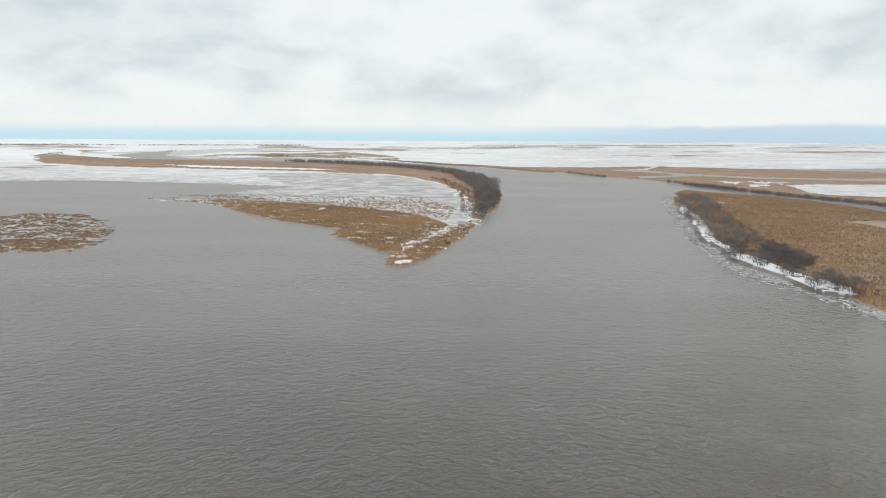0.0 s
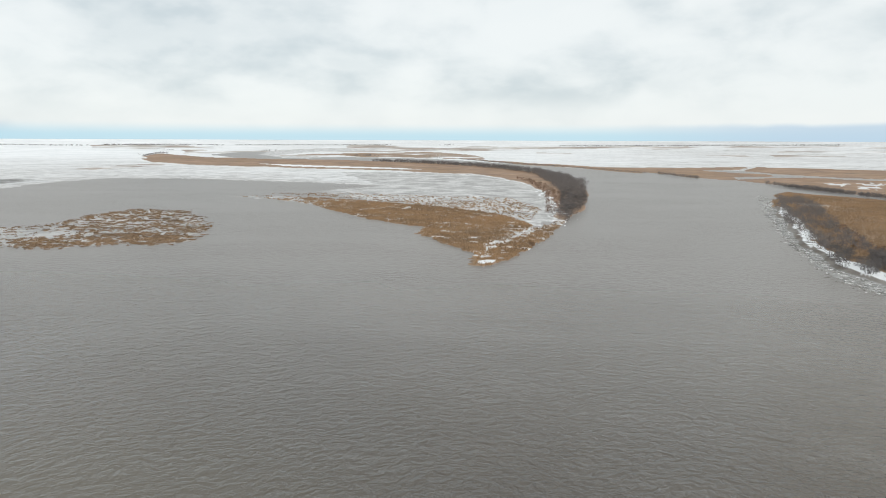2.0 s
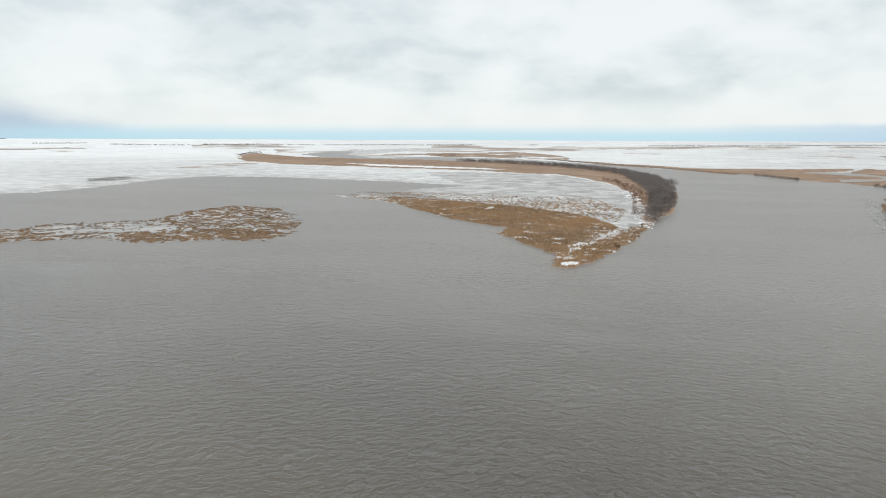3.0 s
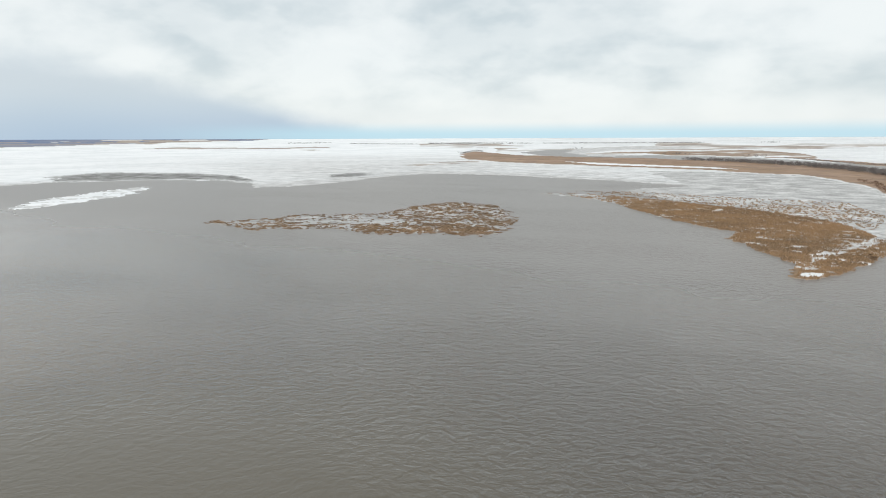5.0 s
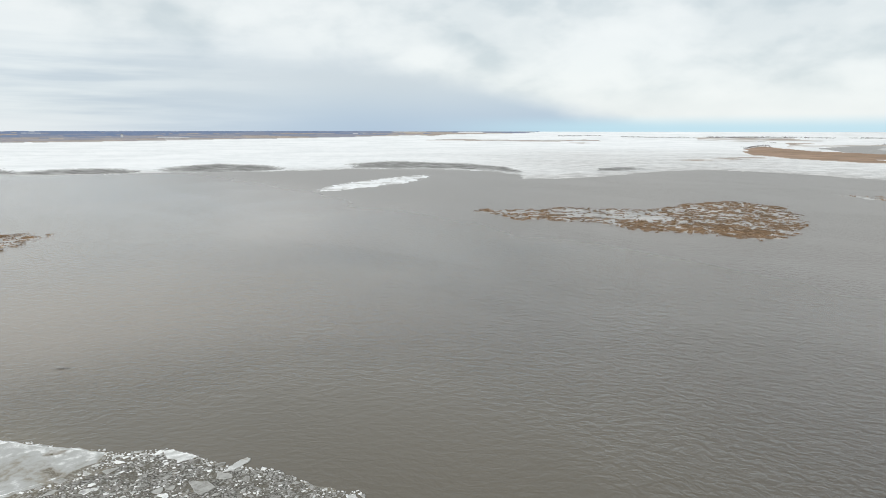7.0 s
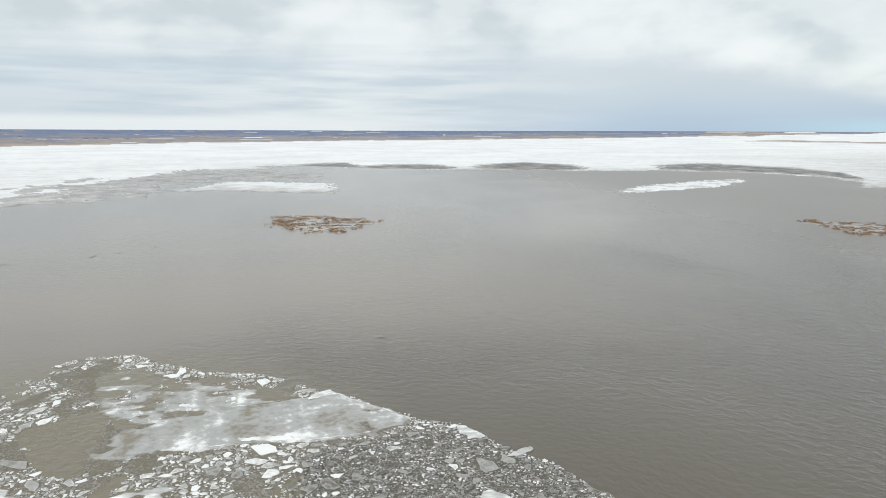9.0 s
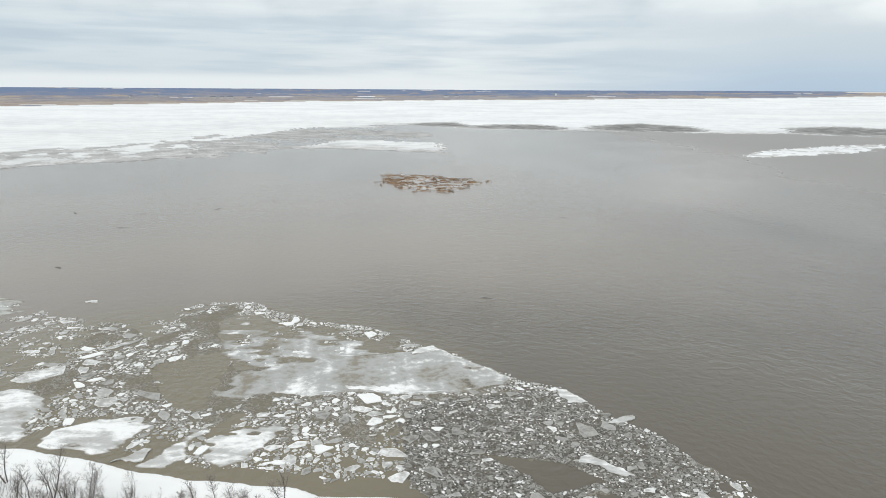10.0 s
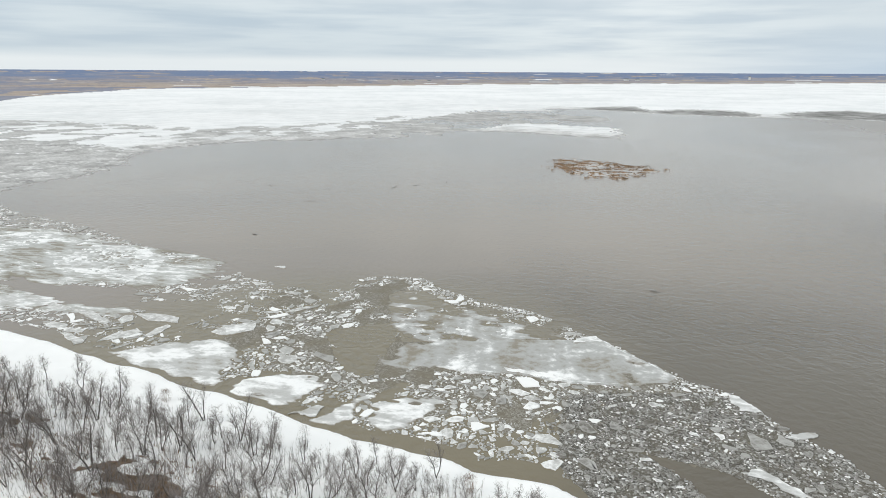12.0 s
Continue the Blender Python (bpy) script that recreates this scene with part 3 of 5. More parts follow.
    lay(inside(ISLAND_CORE, rx, ry) & (tuft > 0.41), 0.3, reed=0.92, dark=1.0)
    lay(inside(ISLAND_SMALL, rx, ry) & (tuft > 0.50), 0.3, reed=1.0)
    lay(inside(REED_TIP, qx, qy) & (tuft > 0.16 + 0.34 * value_noise(x / 26, y / 26, 13, 3) + 0.26 * np.clip((-120 - x) / 90, 0, 1)), 0.45, reed=1.0)
    lay(inside(REED_GAP, rx, ry) & (tuft > 0.42), 0.06, grey=0.8)
    lay(inside(REED_TIP, rx, ry) & (value_noise(x / 9, y / 6, 15, 3) > 0.70) & (tuft > 0.40), 0.06, grey=0.7)
    lay(inside(SNOW_TIP, wx, wy) & (tuft > 0.40), 0.5, grey=0.3)
    lay(inside(SNOW_BEND, rx, ry) & (tuft > 0.56), 0.5)
    m = inside(SLUSH_EAST, wx, wy) & (z < 0)
    lay(m & (clump > 0.36), 0.05, grey=1.0, dark=0.9)
    lay(m & (clump > 0.60), 0.05, grey=1.0, dark=0.6)
    lay(inside(SNOW_EAST, wx + 1.6, wy), 0.4, reed=0.25, dark=1.0)
    lay(inside(SNOW_EAST, wx, wy), 1.1, reed=0.25, dark=1.0)
    drift_snow = 0.6 * clump + 0.4 * value_noise(x / 14, y / 14, 16, 2)
    lay(inside(SNOW_EAST, wx - 0.8, wy) & (drift_snow > 0.30 + 0.08 * np.clip((y - 250) / 90, 0, 1)), 1.3)
    # the far shore: pale fields, then woods with clearings
    m = inside(COUNTRY, wx, wy)
    # distance haze, painted on fields and woods as a growing weight of blue
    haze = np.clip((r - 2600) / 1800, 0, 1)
    shore = m & (bear < -1.5) & ~inside(COUNTRY, wx * (1 - 35 / np.maximum(r, 100)), wy * (1 - 35 / np.maximum(r, 100)))
    sh = sorted((math.atan2(px, py), math.hypot(px, py)) for px, py in FAR_SHORE)
    behind = r - np.interp(bear, [b for b, _ in sh], [d for _, d in sh])
    depth = np.clip((behind - 350) / 900, 0, 1)
    bearing = np.arctan2(x, y)
    belts = 0.5 * value_noise(r / 230, bearing * 14, 22, 2) + 0.3 * value_noise(r / 150, bearing * 45, 24, 2) + 0.2 * value_noise(x / 300, y / 300, 21, 3) + 0.55 * (value_noise(r / 75, bearing * 60, 30, 3) - 0.5)
    lay(m, 0.8, tan=0.2 * (1 - haze), dull=0.9, hazy_wood=0.75 * haze)
    lay(m & (value_noise(r / 140, bearing * 9, 25, 2) > 0.60), 0.8, dull=0.95)
    lay(m & (r > 1500) & (value_noise(r / 110, bearing * 12, 26, 2) > 0.80), 0.8)
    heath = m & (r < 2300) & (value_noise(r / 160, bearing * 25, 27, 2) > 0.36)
    lay(heath, 0.8, dull=1.0, hazy_wood=0.6)
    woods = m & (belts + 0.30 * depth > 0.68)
    lay(woods, 1.5, hazy_wood=1.0, dull=1.0)
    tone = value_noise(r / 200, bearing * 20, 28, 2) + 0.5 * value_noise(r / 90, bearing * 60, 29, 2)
    cover["hazy_wood"][woods] = np.clip(0.8 * tone - 0.35 + 0.8 * haze, 0.3, 1.0)[woods]
    lay(shore, 0.9)      # snow left along the far shore
    z = z + rise(r) * (1 - 0.06 * np.clip((-np.degrees(bear) - 66) / 14, 0, 1))
    return z, cover


def put_cover(mesh, cover):
    for name, keys in (("cover_a", ("reed", "dull", "tan")), ("cover_b", ("hazy_wood", "grey", "dark"))):
        att = mesh.attributes.new(name, "FLOAT_COLOR", "POINT")
        rgba = np.ones((len(mesh.vertices), 4), np.float32)
        for c, k in enumerate(keys):
            rgba[:, c] = cover[k]
        att.data.foreach_set("color", rgba.ravel())


def grid_mesh(name, x, y, z, closed=False):
    """A sheet over rows and columns of points."""
    rows, cols = x.shape
    idx = np.arange(rows * cols).reshape(rows, cols)
    right = np.roll(idx, -1, 1) if closed else idx[:, 1:]
    left = idx if closed else idx[:, :-1]
    quads = np.stack([left[:-1], right[:-1], right[1:], left[1:]], -1).reshape(-1, 4)
    mesh = bpy.data.meshes.new(name)
    mesh.vertices.add(rows * cols)
    mesh.vertices.foreach_set("co", np.stack([x, y, z], -1).astype(np.float32).ravel())
    mesh.loops.add(quads.size)
    mesh.loops.foreach_set("vertex_index", quads.ravel().astype(np.int32))
    mesh.polygons.add(len(quads))
    mesh.polygons.foreach_set("loop_start", np.arange(0, quads.size, 4, dtype=np.int32))
    mesh.update(calc_edges=True)
    mesh.validate()
    return mesh


def build_ground():
    fall = np.concatenate([np.arange(262, 60, -0.95), np.arange(60, -1.0, -0.7)])      # even steps of the slope of view down from 50 m
    far = np.linspace(150, 4960, 6000)
    slope = (50 - rise(far)) / far * 1193
    radii = np.interp(-fall, -slope, far)
    radii = np.concatenate([[0, 60, 120, 180], radii[radii > 222]])
    az = np.radians(np.concatenate([np.arange(-34.5, 139, 0.12), np.arange(140, 325, 3.0)]))
    r, a = np.meshgrid(radii, az, indexing="ij")
    x, y = -np.sin(a) * r, np.cos(a) * r
    z, cover = cover_at(x.ravel(), y.ravel())
    z = z.reshape(x.shape)
    z[:4] = -1.5
    mesh = grid_mesh("ground", x, y, z, closed=True)
    put_cover(mesh, cover)
    mesh.materials.append(GROUND)
    return tagged(new("ground", mesh), "flat marsh of brown reeds, snow and ice", "ground", kind="structure")


def build_water():
    radii = np.array([0.0, 100, 400, 1200, 3400])
    az = np.radians(np.arange(0, 360, 4.0))
    r, a = np.meshgrid(radii, az, indexing="ij")
    mesh = grid_mesh("water", -np.sin(a) * r, np.cos(a) * r, r * 0, closed=True)
    mesh.materials.append(WATER)
    return tagged(new("water", mesh), "grey-brown rippled river water", "water", kind="structure")


def bark_material(name, a, b):
    m, n = material(name)
    pick = n.add("ShaderNodeObjectInfo").outputs["Random"]
    grain = n.noise(place(n), 3.0, 4, 0.6)
    c = n.mix(n.math("MULTIPLY", grain, 0.6), n.mix(pick, a, b), (0.05, 0.044, 0.040))
    finish(n, c, 0.9)
    return m


def stems_material(name, a, b, dark):
    m, n = material(name)
    isle = n.add("ShaderNodeNewGeometry").outputs["Random Per Island"]
    p = place(n)
    patch = n.math("ADD", n.math("MULTIPLY", n.noise(p, 0.02, 4, 0.6), 0.55), n.math("MULTIPLY", n.noise(p, 0.15, 4, 0.6), 0.45))
    c = n.mix(n.ramp(patch, 0.40, 0.60), n.mix(isle, a, b), n.mix(isle, b, dark))
    finish(n, c, 0.9)
    return m


def ice_material(name, dark, grey, white):
    """Broken ice: tone from piece to piece, paler rims, wet blotches."""
    m, n = material(name)
    p = place(n)
    look_at = n.attribute("ice")
    grain = n.noise(p, 2.8, 5, 0.62)
    blot = n.noise(p, 0.9, 5, 0.6, distort=0.5)
    tone = n.math("ADD", look_at[0], n.math("MULTIPLY", n.math("SUBTRACT", blot, 0.5), 0.95))
    tone = n.math("ADD", tone, n.math("MULTIPLY", n.math("SUBTRACT", grain, 0.5), 0.30))
    tone = n.math("ADD", tone, n.math("MULTIPLY", look_at[1], 0.30))
    c = n.mix(n.ramp(tone, 0.0, 0.52), dark, grey)
    c = n.mix(n.ramp(tone, 0.48, 0.95), c, white)
    finish(n, c, 0.5, bump(n, grain, 0.05, 0.5), ior=1.31, spec=0.4)
    return m


def snow_material():
    m, n = material("old_snow")
    p = place(n)
    soil = n.attribute("soil")[0]
    wide, fine = n.noise(p, 0.12, 4, 0.6), n.noise(p, 1.6, 5, 0.65)
    snow = n.mix(n.ramp(wide, 0.3, 0.7), (0.95, 0.943, 0.935), (0.98, 0.975, 0.967))
    earth = n.mix(n.ramp(fine, 0.35, 0.65), (0.085, 0.058, 0.042), (0.215, 0.145, 0.090))
    edge = n.ramp(n.math("ADD", soil, n.math("MULTIPLY", n.math("SUBTRACT", fine, 0.5), 0.9)), 0.42, 0.58)
    finish(n, n.mix(edge, snow, earth), 0.8, bump(n, n.math("ADD", wide, n.math("MULTIPLY", fine, 0.3)), 0.25, 0.6))
    return m


def sheet_material(name, lo, hi, stretch=(1, 1, 1), bare=(0.59, 0.585, 0.57)):
    """A wide floating sheet: snow-white, bare grey and waterlogged parts that thin out into the water."""
    m, n = material(name)
    p = place(n)
    wide = n.math("ADD", n.math("MULTIPLY", n.noise(p, 0.11, 6, 0.6, stretch=stretch), 0.6), n.math("MULTIPLY", n.noise(p, 0.45, 6, 0.65, stretch=stretch, distort=0.3), 0.4))
    fine = n.noise(p, 1.4, 5, 0.6)
    z = n.add("ShaderNodeSeparateXYZ", {0: p}).outputs[2]
    thin = n.ramp(n.math("ADD", z, n.math("MULTIPLY", n.math("SUBTRACT", fine, 0.5), 0.06)), 0.065, 0.0)
    mid = (lo + hi) / 2
    c = n.mix(n.ramp(wide, lo, mid), (0.27, 0.24, 0.19), bare)
    c = n.mix(n.ramp(wide, mid, hi), c, (0.95, 0.945, 0.937))
    c = n.mix(n.math("MULTIPLY", n.ramp(fine, 0.5, 0.75), 0.25), c, (0.50, 0.51, 0.51))
    c = n.mix(n.math("MULTIPLY", thin, 0.85), c, (0.215, 0.185, 0.145))
    c = n.mix(n.ramp(z, 0.16, 0.20), c, (0.92, 0.93, 0.93))      # pushed-up rims are dry and white
    finish(n, c, 0.45, bump(n, fine, 0.05, 0.5), ior=1.31, spec=0.4)
    return m


BARK = bark_material("bare_bark", (0.105, 0.092, 0.083), (0.18, 0.158, 0.143))
TWIG = bark_material("bare_twigs", (0.31, 0.275, 0.257), (0.41, 0.37, 0.347))
SHRUB = bark_material("shrub_stems", (0.155, 0.140, 0.136), (0.24, 0.217, 0.208))
THICKET = stems_material("thicket_stems", (0.16, 0.143, 0.137), (0.25, 0.224, 0.212), (0.115, 0.102, 0.097))
RUST_BRUSH = stems_material("rusty_brush_stems", (0.26, 0.155, 0.10), (0.20, 0.12, 0.085), (0.13, 0.09, 0.07))
RUST = bark_material("rusty_shrub_stems", (0.22, 0.135, 0.085), (0.27, 0.17, 0.105))
WET_REEDS = stems_material("wet_reeds", (0.31, 0.195, 0.102), (0.215, 0.138, 0.078), (0.125, 0.088, 0.060))
REEDS = stems_material("dry_reeds", (0.47, 0.305, 0.170), (0.37, 0.244, 0.142), (0.215, 0.160, 0.108))
FLOE = ice_material("floe_ice", (0.115, 0.102, 0.083), (0.43, 0.42, 0.40), (0.93, 0.925, 0.915))
SNOW = snow_material()
WHITE_ICE = sheet_material("snowy_ice", 0.33, 0.57, (1.5, 0.75, 1), bare=(0.53, 0.525, 0.51))
GREY_ICE = sheet_material("waterlogged_ice", 0.37, 0.64, bare=(0.44, 0.438, 0.425))
DRIFT_ICE = sheet_material("drifting_ice", 0.38, 0.66, (1.7, 0.5, 1), (0.50, 0.50, 0.485))
WEST_GREY = sheet_material("streaked_ice", 0.42, 0.60, (1.6, 0.55, 1), (0.50, 0.50, 0.48))


def part(name, mesh, mat, parent=None, label=""):
    """One mesh as a part of a thing."""
    ob = new(name, mesh)
    if not mesh.materials:
        mesh.materials.append(mat)
    if parent is not None:
        ob.parent = parent
    return tagged(ob, label)


def raw_mesh(name, verts, faces):
    mesh = bpy.data.meshes.new(name)
    mesh.from_pydata(verts, [], faces)
    mesh.update()
    return mesh


def soup_mesh(name, verts, tris):
    """A mesh from arrays of points and triangles."""
    mesh = bpy.data.meshes.new(name)
    verts, tris = np.asarray(verts, np.float32), np.asarray(tris, np.int32)
    mesh.vertices.add(len(verts))
    mesh.vertices.foreach_set("co", verts.ravel())
    mesh.loops.add(tris.size)
    mesh.loops.foreach_set("vertex_index", tris.ravel())
    mesh.polygons.add(len(tris))
    mesh.polygons.foreach_set("loop_start", np.arange(0, tris.size, 3, dtype=np.int32))
    mesh.update(calc_edges=True)
    return mesh


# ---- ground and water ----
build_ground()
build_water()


# ---- near bank ----
EDGE_X, EDGE_Y = np.array(BANK_EDGE, float).T


def inland(x, y):
    """Metres from the near bank's edge, to the land side."""
    wave = 1.2 * (value_noise(y / 9, y * 0 + 3, 31, 3) - 0.5) * 2
    return (x - np.interp(y, EDGE_Y, EDGE_X) + wave) * 0.96


def bank_height(x, y):
    d = inland(x, y)
    step = np.clip(d / 1.6, 0, 1)
    lumps = value_noise(x / 4, y / 4, 32, 3) - 0.5
    z = -0.9 + 1.9 * step * step * (3 - 2 * step) + 0.9 * np.clip((d - 1.6) / 9, 0, 1) + 0.7 * lumps * np.clip(d / 3, 0, 1)
    return z


def strip(y):
    """Width of the open snow along the bank."""
    return 6.5 + 5.0 * min(max((-y - 25) / 50, 0), 1)


def build_near_bank():
    y, x = np.meshgrid(np.arange(-175, 14, 0.6), np.arange(-118, 20, 0.6), indexing="ij")
    z = bank_height(x, y)
    z = np.where(y > 6, z - (y - 6) * 0.4, z)
    mesh = grid_mesh("river_bank", x, y, z)
    d = inland(x, y).ravel()
    px, py = x.ravel(), y.ravel()
    wx = px + 4 * (value_noise(px / 3, py / 7, 36, 3) - 0.5)
    wy = py + 7 * (value_noise(px / 3, py / 7, 37, 3) - 0.5)
    streak = 0.55 * value_noise(px / 1.3, py / 5.5, 33, 3) + 0.45 * value_noise(px / 0.7, py / 2.2, 34, 2)
    soil = np.zeros(px.shape)
    for poly in THAWED:
        soil += inside(poly, wx, wy) * np.clip((streak - 0.46) / 0.08, 0, 1)
    soil += np.clip((d - 16) / 6, 0, 1) * np.clip((streak - 0.70) / 0.05, 0, 1)
    att = mesh.attributes.new("soil", "FLOAT_COLOR", "POINT")
    rgba = np.ones((len(mesh.vertices), 4), np.float32)
    rgba[:, :3] = np.clip(soil, 0, 1)[:, None]
    att.data.foreach_set("color", rgba.ravel())
    mesh.polygons.foreach_set("use_smooth", np.ones(len(mesh.polygons), bool))
    mesh.materials.append(SNOW)
    tagged(new("river_bank", mesh), "snow-covered river bank with bare soil patches", "river bank", kind="structure")


build_near_bank()


# ---- bare trees and shrubs ----
def tube(verts, faces, path, radii, sides=3):
    """A tapered stem along a path of points."""
    base = len(verts)
    for (p, r) in zip(path, radii):
        for k in range(sides):
            a = 2 * math.pi * k / sides
            verts.append((p[0] + r * math.cos(a), p[1] + r * math.sin(a), p[2]))
    for i in range(len(path) - 1):
        for k in range(sides):
            a, b = base + i * sides + k, base + i * sides + (k + 1) % sides
            faces.append((a, b, b + sides, a + sides))


def spike(verts, faces, a, b, r):
    """A thin twig: three sides that run to a point."""
    base = len(verts)
    for k in range(3):
        t = 2.094 * k
        verts.append((a[0] + r * math.cos(t), a[1] + r * math.sin(t), a[2]))
    verts.append(tuple(b))
    faces.extend([(base, base + 1, base + 3), (base + 1, base + 2, base + 3), (base + 2, base, base + 3)])


def bough(rng, start, way, length, steps, bend):
    """Points of a branch that wanders and turns upward."""
    path, p, w = [Vector(start)], Vector(start), Vector(way).normalized()
    for _ in range(steps):
        w = (w + Vector((rng.uniform(-bend, bend), rng.uniform(-bend, bend), rng.uniform(-bend * 0.4, bend) + 0.05))).normalized()
        p = p + w * (length / steps)
        path.append(p.copy())
    return path


def bare_tree(seed, height, stems, spread):
    """Trunk and limbs in one part, twigs in the other."""
    rng = random.Random(seed)
    tv, tf, cv, cf = [], [], [], []
    for s in range(stems):
        lean = Vector((rng.uniform(-spread, spread), rng.uniform(-spread, spread), 1))
        h = height * rng.uniform(0.75, 1.05)
        trunk = bough(rng, (rng.uniform(-.2, .2) * s, rng.uniform(-.2, .2) * s, -0.25), lean, h * 0.82, 7, 0.22)
        r0 = 0.0125 * h + 0.012
        tube(tv, tf, trunk, [r0 * (1 - 0.75 * i / 7) for i in range(8)], 5)
        limbs = 13 if stems > 1 else 19
        for b in range(limbs):
            f = 0.40 + 0.60 * (b + rng.random()) / limbs
            k = min(int(f * 7), 6)
            at = trunk[k].lerp(trunk[k + 1], f * 7 - k)
            a = 2.4 * b + rng.uniform(-0.6, 0.6)
            out = Vector((math.cos(a), math.sin(a), rng.uniform(0.25, 0.9) + 0.6 * f * f))
            ln = h * rng.uniform(0.20, 0.34) * (1.15 - 0.45 * f)
            limb = bough(rng, at, out, ln, 4, 0.28)
            rl = r0 * (1 - 0.75 * f) * 0.55 + 0.008
            tube(tv, tf, limb, [rl * (1 - 0.7 * i / 4) for i in range(5)], 3)
            for t in range(11):
                g = rng.uniform(0.12, 1.0)
                j = min(int(g * 4), 3)
                at2 = limb[j].lerp(limb[j + 1], g * 4 - j)
                a2, reach = rng.uniform(0, 2 * math.pi), ln * rng.uniform(0.28, 0.55)
                way = Vector((math.cos(a2), math.sin(a2), rng.uniform(-0.2, 1.0))).normalized()
                spike(cv, cf, at2, at2 + way * reach, 0.013)
                for _ in range(3):
                    a3 = rng.uniform(0, 2 * math.pi)
                    at3 = at2 + way * reach * rng.uniform(0.25, 0.85)
                    spike(cv, cf, at3, at3 + (Vector((math.cos(a3), math.sin(a3), rng.uniform(-0.1, 1.0))) + way * 0.7).normalized() * reach * 0.6, 0.008)
    return raw_mesh("trunk", tv, tf), raw_mesh("crown", cv, cf)


def shrub_meshes(seed, height, stems, width, thick, twigs=7):
    """A bush: stems that fan out from the ground, and a round crown of fine twigs."""
    rng = random.Random(seed)
    sv, sf, cv, cf = [], [], [], []
    for s in range(stems):
        a, o = rng.uniform(0, 2 * math.pi), rng.uniform(0, 1) ** 0.7
        foot = (math.cos(a) * width * 0.22 * o, math.sin(a) * width * 0.22 * o, -0.2)
        h = height * rng.uniform(0.6, 0.95) * (1 - 0.2 * o)
        stem = bough(rng, foot, (math.cos(a) * o * width / height * 0.5, math.sin(a) * o * width / height * 0.5, 1), h, 4, 0.16)
        tube(sv, sf, stem[::2], [thick, thick * 0.65, thick * 0.25], 3)
    lumps = [(rng.uniform(-.2, .2) * width, rng.uniform(-.2, .2) * width, height * rng.uniform(0.45, 0.72), rng.uniform(0.26, 0.40)) for _ in range(4)]
    for t in range(stems * twigs):
        lx, ly, lz, lr = rng.choice(lumps)
        way = Vector((rng.gauss(0, 1), rng.gauss(0, 1), rng.gauss(0.35, 0.8))).normalized()
        q = rng.random() ** 0.45
        at = Vector((lx + way.x * q * lr * width, ly + way.y * q * lr * width, lz + way.z * q * lr * height * 0.85))
        out = (way + Vector((rng.uniform(-.5, .5), rng.uniform(-.5, .5), rng.uniform(0, .8)))).normalized()
        spike(cv, cf, at, at + out * height * rng.uniform(0.07, 0.19), thick * 0.7)
    return raw_mesh("base", sv, sf), raw_mesh("crown", cv, cf)


def tree_thing(seed, height, stems, spread, label):
    root = tagged(new("bare_tree"), label, "tree", "bare trees on the snowy bank")
    trunk, crown = bare_tree(seed, height, stems, spread)
    part("trunk", trunk, BARK, root)
    part("crown", crown, TWIG, root, "fine leafless twigs")
    return root


def scatter(poly, count, seed, apart=0.0):
    """Random places in an outline, kept apart."""
    rng = np.random.default_rng(seed)
    px, py = np.array(poly, float).T
    out = []
    for _ in range(count * 40):
        if len(out) >= count:
            break
        x, y = rng.uniform(px.min(), px.max()), rng.uniform(py.min(), py.max())
        if not inside(poly, np.array([x]), np.array([y]))[0]:
            continue
        if apart and any((x - a) ** 2 + (y - b) ** 2 < apart * apart for a, b in out):
            continue
        out.append((x, y))
    return out


def inland_at(x, y):
    return float(inland(np.array([x]), np.array([y]))[0])


def plant_near_trees():
    rng = random.Random(5)
    kinds = []
    for k in range(12):
        stems = (1, 2, 1, 3, 2, 1)[k % 6]
        h = (7.0, 8.0, 5.6, 6.4, 8.4, 7.2)[k % 6] * (1.0 if k < 6 else 0.85)
        label = ("slender leafless tree on the snowy bank", "leafless tree with several leaning stems on snow")[stems > 1]
        kinds.append(tree_thing(40 + k, h, stems, 0.42, label))
    spots, used = list(LONE_TREES), 0
    for _ in range(30000):
        if len(spots) >= 295:
            break
        y = rng.uniform(-122, 6)
        x = float(np.interp(y, EDGE_Y, EDGE_X)) + rng.uniform(5.0, 34)
        if math.hypot(x, y) < 64:
            continue
        d = float(inland(np.array([x]), np.array([y]))[0])
        thick = value_noise(np.array([x / 10]), np.array([y / 10]), 41, 2)[0]
        if d < strip(y) - 1.0 + 3 * thick and rng.random() > 0.04:
            continue
        if any((x - a) ** 2 + (y - b) ** 2 < 1.6 for a, b in spots):
            continue
        spots.append((x, y))
    for x, y in spots:
        z = float(bank_height(np.array([x]), np.array([y]))[0])
        s = rng.uniform(0.6, 1.15) * (0.8 if inland_at(x, y) < strip(y) + 5 else 1.0)
        m = pose(x, y, z, rng.gauss(0, 7), rng.gauss(0, 7), rng.uniform(0, 360)) @ Matrix.Diagonal((s, s, s, 1))
        if used < len(kinds):
            kinds[used].matrix_basis = m
        else:
            made = copy_thing(rng.choice(kinds), pose(0, 0, 0))
            made.matrix_basis = m
        used += 1


plant_near_trees()


